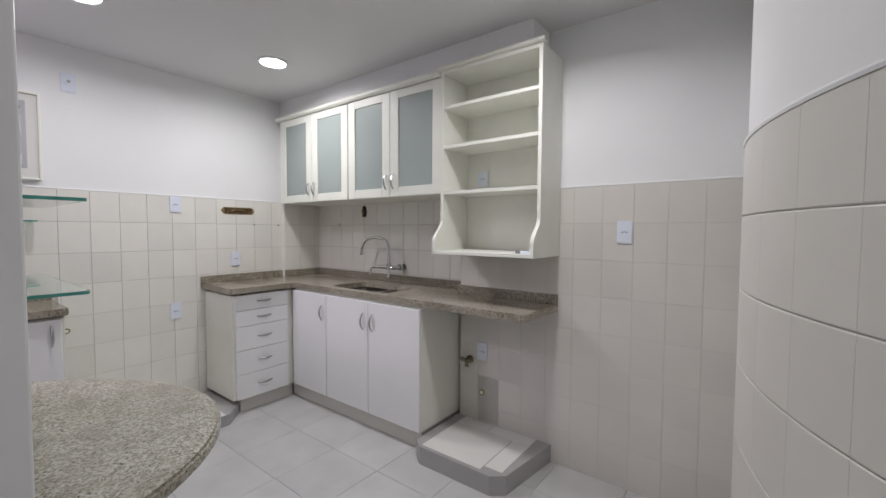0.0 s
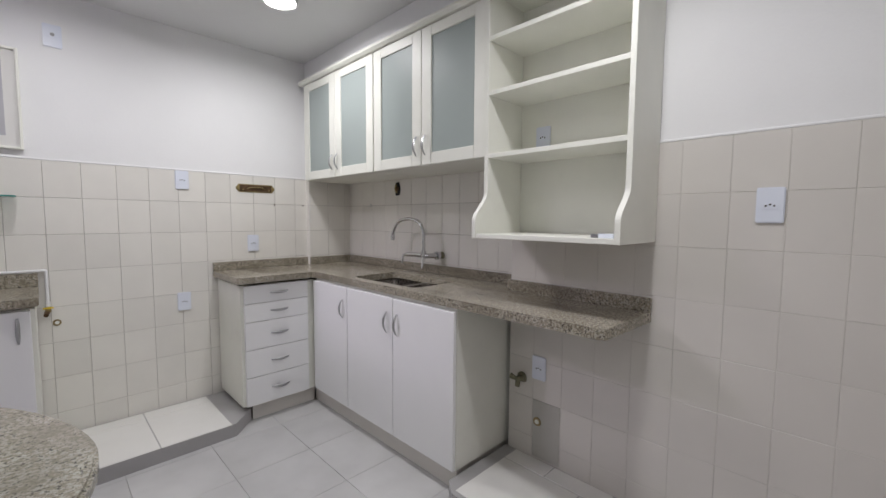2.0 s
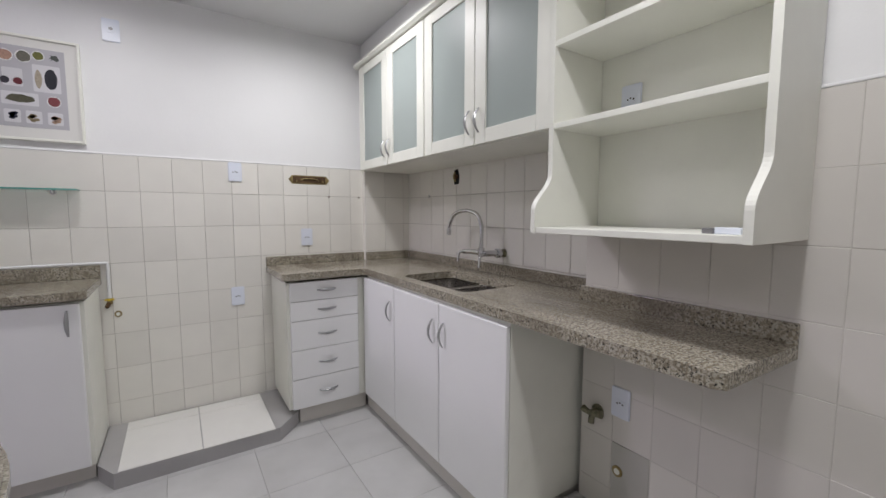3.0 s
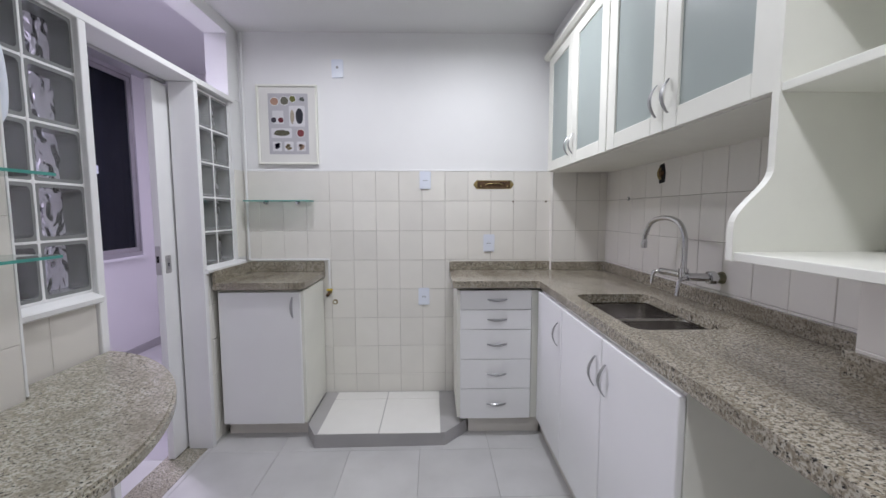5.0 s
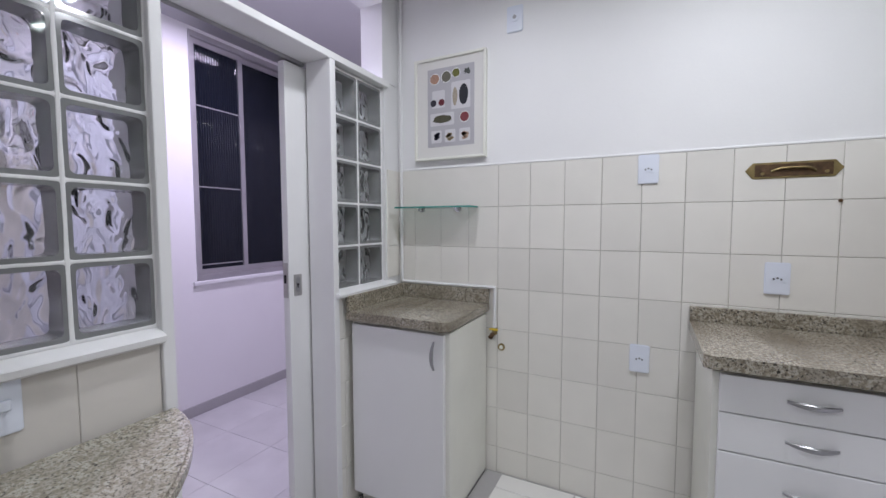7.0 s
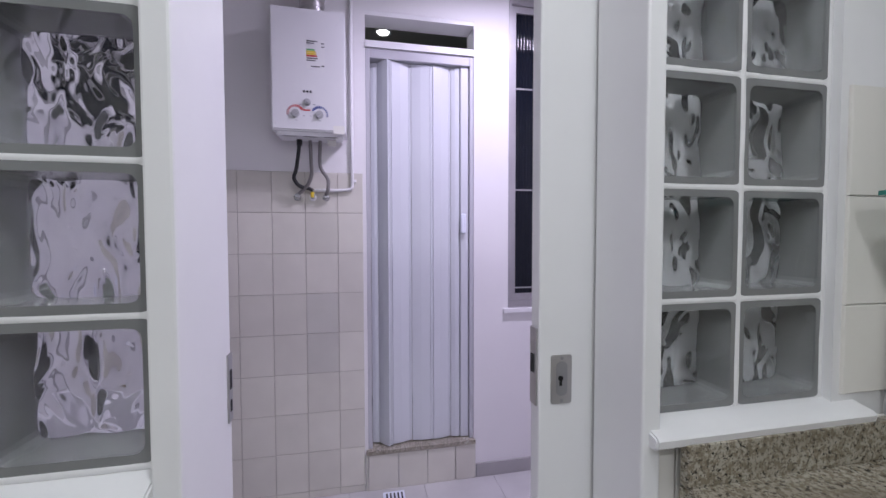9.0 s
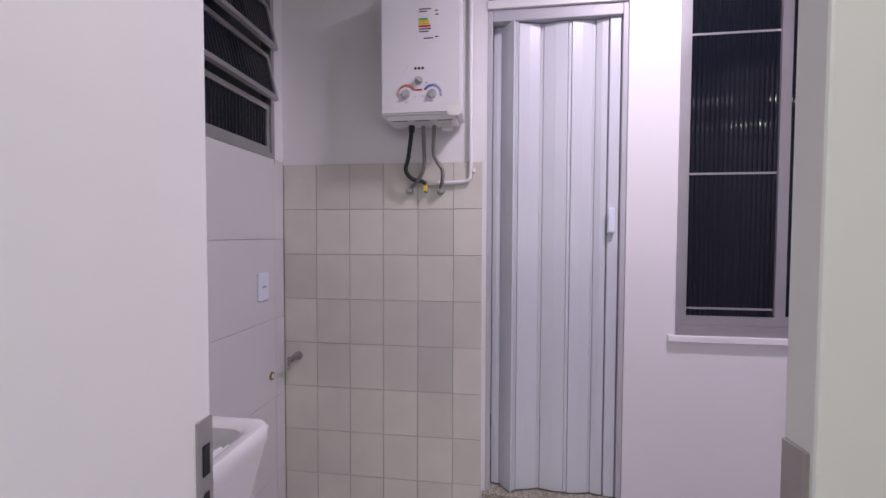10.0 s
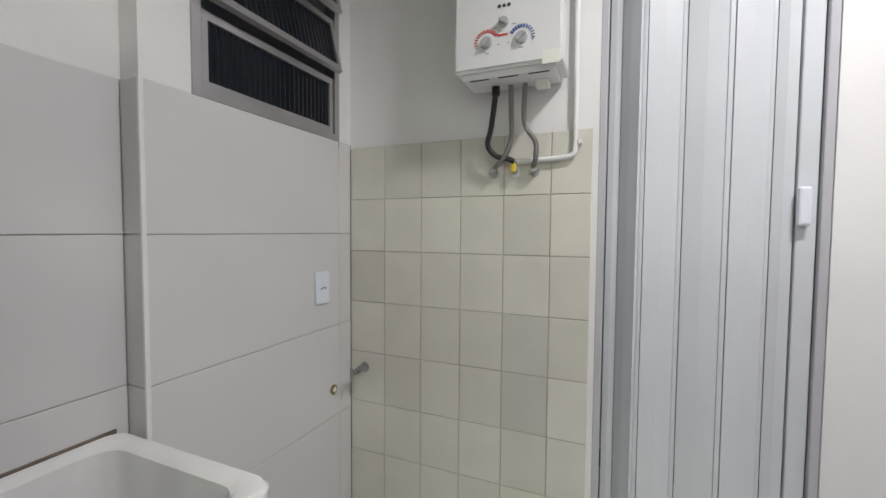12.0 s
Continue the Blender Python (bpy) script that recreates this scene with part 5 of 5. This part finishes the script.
part("mark", box(-0.532, TY0 + 0.0445, TZR - 0.040, -0.498, TY0 + 0.047, TZR - 0.035), M_GREYINK, tank, "small grey maker's mark")

ltap = thing("laundry_tap", "grey metal wall tap with a black ribbon tied on it", "tap")
LTX, LTZ = -0.483, 1.142
yw = Y_LREC + 0.006
part("flange", cyl((LTX, yw, LTZ - 0.01), (LTX, yw + 0.02, LTZ - 0.01), 0.027, 0.022, seg=20, bevel=0.002), M_SATIN, ltap, smooth=True)
part("body", tube([(LTX, yw + 0.01, LTZ - 0.01), (LTX, yw + 0.05, LTZ - 0.01), (LTX, yw + 0.085, LTZ - 0.012), (LTX, yw + 0.105, LTZ - 0.03), (LTX, yw + 0.11, LTZ - 0.06)], 0.0145), M_SATIN, ltap, smooth=True)
part("bonnet", cyl((LTX, yw + 0.06, LTZ), (LTX, yw + 0.06, LTZ + 0.04), 0.017, 0.013, seg=16), M_SATIN, ltap, smooth=True)
part("stem", cyl((LTX, yw + 0.06, LTZ + 0.035), (LTX, yw + 0.06, LTZ + 0.06), 0.006, seg=10), M_CHROME, ltap)
hw = part("handle", cyl((LTX, yw + 0.06, LTZ + 0.056), (LTX, yw + 0.06, LTZ + 0.07), 0.012, seg=12), M_SATIN, ltap)
for a in (0, 90, 180, 270):
    d_ = Vector((math.cos(radians(a + 30)), math.sin(radians(a + 30)), 0))
    c_ = Vector((LTX, yw + 0.06, LTZ + 0.063))
    part("spoke", cyl(c_ + d_ * 0.008, c_ + d_ * 0.036, 0.006, 0.0075, seg=10, bevel=0.002), M_SATIN, hw, smooth=True)
part("spout_collar", cyl((LTX, yw + 0.11, LTZ - 0.055), (LTX, yw + 0.11, LTZ - 0.072), 0.021, seg=6), M_SATIN, ltap)
part("nozzle", cyl((LTX, yw + 0.11, LTZ - 0.07), (LTX, yw + 0.11, LTZ - 0.097), 0.0095, seg=12), M_SATIN, ltap)


def strip(points, w, t=0.0012):
    """A flat ribbon through points, w wide across the wall."""
    bm, prev = bmesh.new(), None
    for i, p in enumerate(points):
        p = Vector(p)
        ww = w * (0.8 + 0.3 * math.sin(i * 1.7))
        ring_ = [bm.verts.new(p + Vector((sx * ww / 2, sy * t, 0))) for sx, sy in ((-1, -1), (1, -1), (1, 1), (-1, 1))]
        if prev:
            for k in range(4):
                bm.faces.new((prev[k], prev[(k + 1) % 4], ring_[(k + 1) % 4], ring_[k]))
        else:
            bm.faces.new(ring_[::-1])
        prev = ring_
    bm.faces.new(prev)
    return bm


part("ribbon", strip([(LTX + 0.012, yw + 0.04, LTZ + 0.006), (LTX + 0.016, yw + 0.042, LTZ - 0.04), (LTX + 0.014, yw + 0.04, LTZ - 0.09), (LTX + 0.004, yw + 0.036, LTZ - 0.125), (LTX + 0.002, yw + 0.034, LTZ - 0.14), (LTX + 0.008, yw + 0.032, LTZ - 0.165)], 0.014), M_BLACK, ltap, "black cloth ribbon")
part("ribbon", strip([(LTX - 0.012, yw + 0.05, LTZ - 0.02), (LTX - 0.014, yw + 0.05, LTZ - 0.08), (LTX - 0.006, yw + 0.042, LTZ - 0.12), (LTX + 0.004, yw + 0.036, LTZ - 0.13)], 0.016), M_BLACK, ltap, "black cloth ribbon")
part("knot", cyl((LTX + 0.002, yw + 0.03, LTZ - 0.125), (LTX + 0.003, yw + 0.045, LTZ - 0.137), 0.009, seg=8, bevel=0.003), M_BLACK, ltap)

smaller = Matrix.Translation((LTX, yw, LTZ)) @ Matrix.Scale(0.82, 4) @ Matrix.Translation((-LTX, -yw, -LTZ))
for o in ltap.children_recursive:
    o.data.transform(smaller)

wv = thing("washer_valve", "small grey metal valve low in the tiled corner", "valve")
part("flange", cyl((X_LW + 0.005, -1.79, 0.78), (X_LW + 0.012, -1.79, 0.78), 0.02, seg=18), M_SATIN, wv)
part("body", cyl((X_LW + 0.01, -1.79, 0.78), (X_LW + 0.075, -1.79, 0.78), 0.0115, seg=12), M_SATIN, wv, smooth=True)
part("outlet", cyl((X_LW + 0.05, -1.79, 0.785), (X_LW + 0.058, -1.755, 0.795), 0.012, seg=12), M_SATIN, wv, smooth=True)
part("t_handle", join(cyl((X_LW + 0.075, -1.79, 0.78), (X_LW + 0.095, -1.79, 0.78), 0.006, seg=10), cyl((X_LW + 0.095, -1.79, 0.76), (X_LW + 0.095, -1.79, 0.8), 0.006, seg=10)), M_SATIN, wv, smooth=True)

drain = thing("floor_drain", "square white floor drain in the laundry floor", "drain")
part("frame", box(-1.50, -0.865, 0.0, -1.39, -0.755, 0.006, 0.002), M_PLASTIC, drain)
for k in range(5):
    part("slot", box(-1.485, -0.85 + 0.019 * k, 0.0055, -1.405, -0.842 + 0.019 * k, 0.0068), M_HOLE_SHADE, drain)

cloth = thing("cleaning_cloth", "dark bunched cloth hanging on the tank rim", "cloth")
bm = bmesh.new()
bmesh.ops.create_icosphere(bm, subdivisions=3, radius=0.03)
for v in bm.verts:
    v.co *= 1 + 0.35 * noise.noise(v.co * 45)
    v.co.z *= 0.55
part("folds", turn(bm, Matrix.Translation((-0.30, TY1 - 0.03, TZR + 0.012))), mat("dark_blue_cloth", (0.02, 0.025, 0.04), 0.9, bump=0.4, scale=300), cloth, smooth=True)

part("paper_patch", box(HX, -1.085, 1.80, HX + 0.0008, -1.035, 1.838), M_CREAM, heater, "cream patch of tape")
# worn plaster along the tiled corner, and the sealed joint behind the tank
bead, row = bmesh.new(), None
rng = random.Random(8)
for k in range(70):
    z, w_ = 1.662 * k / 69, 0.0015 + 0.003 * rng.random()
    ring_ = [bead.verts.new((x, y, z)) for x, y in ((-0.7685 - w_, Y_LS + 0.0045), (-0.7685 - w_ * 0.5, Y_LS + 0.0085), (-0.7595, Y_LS + 0.0095), (-0.7585, Y_LS + 0.0045))]
    for q in range(4):
        if row:
            bead.faces.new((row[q], row[(q + 1) % 4], ring_[(q + 1) % 4], ring_[q]))
    row = ring_
part("corner_bead", bead, M_WHITE, wall_ls, "worn white plaster edge")
part("sealant", box(TX0 + 0.01, Y_LREC + 0.0055, TZR - 0.006, TX1, Y_LREC + 0.0105, TZR + 0.004, 0.001), M_SEALANT, tank, "brown stained sealant line")


# ---- tiles of walls and floors ----
def grout(parent, bm, material=M_GROUT):
    part("grout_bed", bm, material, parent)


grout(wall_n, box(0.0, 0.0015, 0, 2.065, 0.006, 1.607))
tile_field(wall_n, (0, 0.004, 0), (1, 0, 0), (0, -1, 0), 0.0, 2.065, 0.0, 1.608, 0.1555, 0.2, 0.566, 1.609, M_TILE, joint=0.0019, holes=[(0.0, 0.567, 1.408, 1.61)])
tile_field(wall_n, (0, 0.004, 0), (1, 0, 0), (0, -1, 0), 0.0, 0.565, 1.41, 1.608, 0.6, 0.2, -0.034, 1.609, M_TILE, joint=0.0019, name="strip_tile")
part("tile_edge_bead", box(0.0, -0.004, 1.608, 2.065, 0.006, 1.618, 0.003), M_WALL, wall_n)
grout(wall_pier, box(2.0645, -0.0485, 0, X_FAR, -0.044, 1.607), M_GROUT)
tile_field(wall_pier, (0, -0.046, 0), (1, 0, 0), (0, -1, 0), 2.066, X_FAR, 0.9, 1.608, 0.1555, 0.2, 2.066 + 0.1555, 1.609, M_TILE)
tile_field(wall_pier, (2.065, 0, 0), (0, 1, 0), (-1, 0, 0), -0.052, 0.0, 0.9, 1.608, 0.1555, 0.2, 0.0, 1.609, M_TILE)
grout(wall_e, box(X_FAR - 0.0025, Y_STEP, 0.3, X_FAR + 0.002, -0.05, 1.607))
tile_field(wall_e, (X_FAR, 0, 0), (0, 1, 0), (-1, 0, 0), Y_STEP, -0.052, 0.88, 1.608, 0.1555, 0.2, -0.08, 1.609, M_TILE, joint=0.0022)
grout(wall_e2, box(X_NEAR - 0.0045, -3.389, 0, X_NEAR + 0.002, Y_STEP, 1.607), M_GROUT_PALE)
tile_field(wall_e2, (X_NEAR, 0, 0), (0, 1, 0), (-1, 0, 0), -3.389, Y_STEP, 0.0, 1.608, 0.1555, 0.2, -1.99, 1.609, M_TILE_FLAT, joint=0.0006)
part("tile_edge_bead", box(X_NEAR - 0.008, -3.389, 1.608, X_NEAR + 0.002, -2.53, 1.618, 0.003), M_WALL, wall_e2)
tile_field(wall_e2, (X_NEAR, Y_STEP, 0), (1, 0, 0), (0, 1, 0), X_NEAR - 0.006, X_FAR, 0.88, 1.608, 0.1555, 0.2, X_FAR, 1.609, M_TILE_FLAT)

# curved wall: tiles bent along the arc
PA = 0.1555 / CURVE_R


def curved_tile(a0, a1, z0, z1):
    bm, n = bmesh.new(), 5
    rings = []
    for k in range(n + 1):
        a = a0 + (a1 - a0) * k / n
        e = 0.0 if 0 < k < n else 0.0006
        rings.append([bm.verts.new((*curve_point(a, r), z)) for r, z in ((CURVE_R, z0), (CURVE_R + 0.006 - e, z0), (CURVE_R + 0.008 - e, z0 + 0.003), (CURVE_R + 0.008 - e, z1 - 0.003), (CURVE_R + 0.006 - e, z1), (CURVE_R, z1))])
    for a, b in zip(rings, rings[1:]):
        for k in range(5):
            bm.faces.new((a[k], a[k + 1], b[k + 1], b[k]))
    bm.faces.new(rings[0])
    bm.faces.new(rings[-1])
    bmesh.ops.recalc_face_normals(bm, faces=bm.faces)
    part("tile", bm, M_TILE_FLAT, wall_s, smooth=True).data.set_sharp_from_angle(angle=radians(10))


for i in range(9):
    for k in range(9):
        z1 = 1.609 - 0.2 * k
        curved_tile(i * PA + 0.0003, (i + 1) * PA - 0.0003, max(z1 - 0.198, 0.0), z1)
b = bmesh.new()
loop = [[(*curve_point(radians(70 * k / 30), CURVE_R + r), z) for r, z in ((0.0, 1.609), (0.010, 1.609), (0.012, 1.616), (0.008, 1.622), (0.0, 1.622))] for k in range(31)]
rows_ = [[b.verts.new(p) for p in r] for r in loop]
for a, c in zip(rows_, rows_[1:]):
    for k in range(4):
        b.faces.new((a[k], c[k], c[k + 1], a[k + 1]))
part("tile_edge_bead", b, M_WALL, wall_s, smooth=True)
tile_field(wall_s, (0, CURVE_Y, 0), (1, 0, 0), (0, 1, 0), CURVE_X, X_NEAR - 0.006, 0.0, 1.608, 0.1555, 0.2, CURVE_X, 1.609, M_TILE_FLAT, depth=0.008)

# stub wall behind the bar counter, partition base and its pier
grout(wall_w, box(0.095, -2.46, 0, 0.0995, -1.622, 1.678), M_GROUT_PALE)
tile_field(wall_w, (0.097, 0, 0), (0, 1, 0), (1, 0, 0), -2.46, -1.622, 0.0, 1.68, 0.32, 0.36, -1.766, 0.965, M_TILE_FLAT, joint=0.0009)
part("tile_edge_bead", box(0.09, -2.46, 1.68, 0.109, -1.612, 1.697, 0.005), M_WALL, wall_w)
part("end_face", box(-0.012, -1.621, 0.808, 0.1035, -1.613, 1.68, 0.002), M_WHITE, wall_w)
tile_field(partition, (-0.006, 0, 0), (0, 1, 0), (1, 0, 0), -1.62, -1.239, 0.0, 0.996, 0.31, 0.36, -1.425, 1.0, M_TILE_FLAT, joint=0.0009)
tile_field(partition, (-0.006, 0, 0), (0, 1, 0), (1, 0, 0), -0.506, -0.002, 0.0, 0.996, 0.1555, 0.2, 0.0, 1.609, M_TILE)
tile_field(partition, (-0.006, 0, 0), (0, 1, 0), (1, 0, 0), -0.112, -0.002, 1.044, 1.608, 0.1555, 0.2, 0.0, 1.609, M_TILE)

# laundry tiles
grout(wall_lw, box(X_LW - 0.002, Y_LS, 0, X_LW + 0.0025, D0 - 0.018, 1.648), M_GROUT)
tile_field(wall_lw, (X_LW, 0, 0), (0, 1, 0), (1, 0, 0), Y_LS, D0 - 0.018, 0.0, 1.648, 0.1555, 0.2015, -1.233, 1.245, M_TILE_OLD, joint=0.0022, holes=[(-1.236, -1.074, 0.638, 1.046)])
tile_field(wall_lw, (X_LW, 0, 0), (0, 1, 0), (1, 0, 0), -1.2319, -1.0786, 0.6416, 1.0424, 0.1555, 0.2015, -1.233, 1.245, M_TILE_GREY, joint=0.0022)
tile_field(step, (X_LW, 0, 0), (0, 1, 0), (1, 0, 0), D0 - 0.012, D1 + 0.008, 0.0, 0.189, 0.1555, 0.2015, -0.78, 0.19, M_TILE_OLD, joint=0.003, depth=0.012)
grout(wall_ls, box(X_LW, Y_LS - 0.002, 0, -0.766, Y_LS + 0.0025, 1.662), M_GROUT_TAN)
tile_field(wall_ls, (0, Y_LS, 0), (1, 0, 0), (0, 1, 0), X_LW + 0.008, -0.766, 0.0, 1.662, 0.7, 0.349, -0.766, 1.662, M_TILE_BIG, joint=0.002)
tile_field(wall_ls, (-0.766, 0, 0), (0, 1, 0), (1, 0, 0), Y_LREC, Y_LS + 0.006, 0.0, 1.662, 0.7, 0.349, Y_LREC, 1.662, M_TILE_BIG, joint=0.002)
grout(wall_lr, box(-0.766, Y_LREC - 0.002, 0, -0.2, Y_LREC + 0.0025, 1.662), M_GROUT_TAN)
tile_field(wall_lr, (0, Y_LREC, 0), (1, 0, 0), (0, 1, 0), -0.76, -0.2, 0.0, 1.662, 0.7, 0.349, -0.76, 1.662, M_TILE_BIG, joint=0.002)

# floor tiles
tile_field(floor, (0, 0, -0.005), (1, 0, 0), (0, 0, 1), -0.02, X_FAR, -3.9, 0.0, 0.392, 0.39, 1.575, -0.585, M_FLOOR, joint=0.0016, depth=0.005, v=(0, 1, 0), wobble=0.0002)
tile_field(lfloor, (0, 0, -0.005), (1, 0, 0), (0, 0, 1), X_LW, -0.2, -1.9, 1.6, 0.392, 0.39, -1.155, -0.645, M_FLOOR, joint=0.0016, depth=0.005, v=(0, 1, 0), wobble=0.0002)
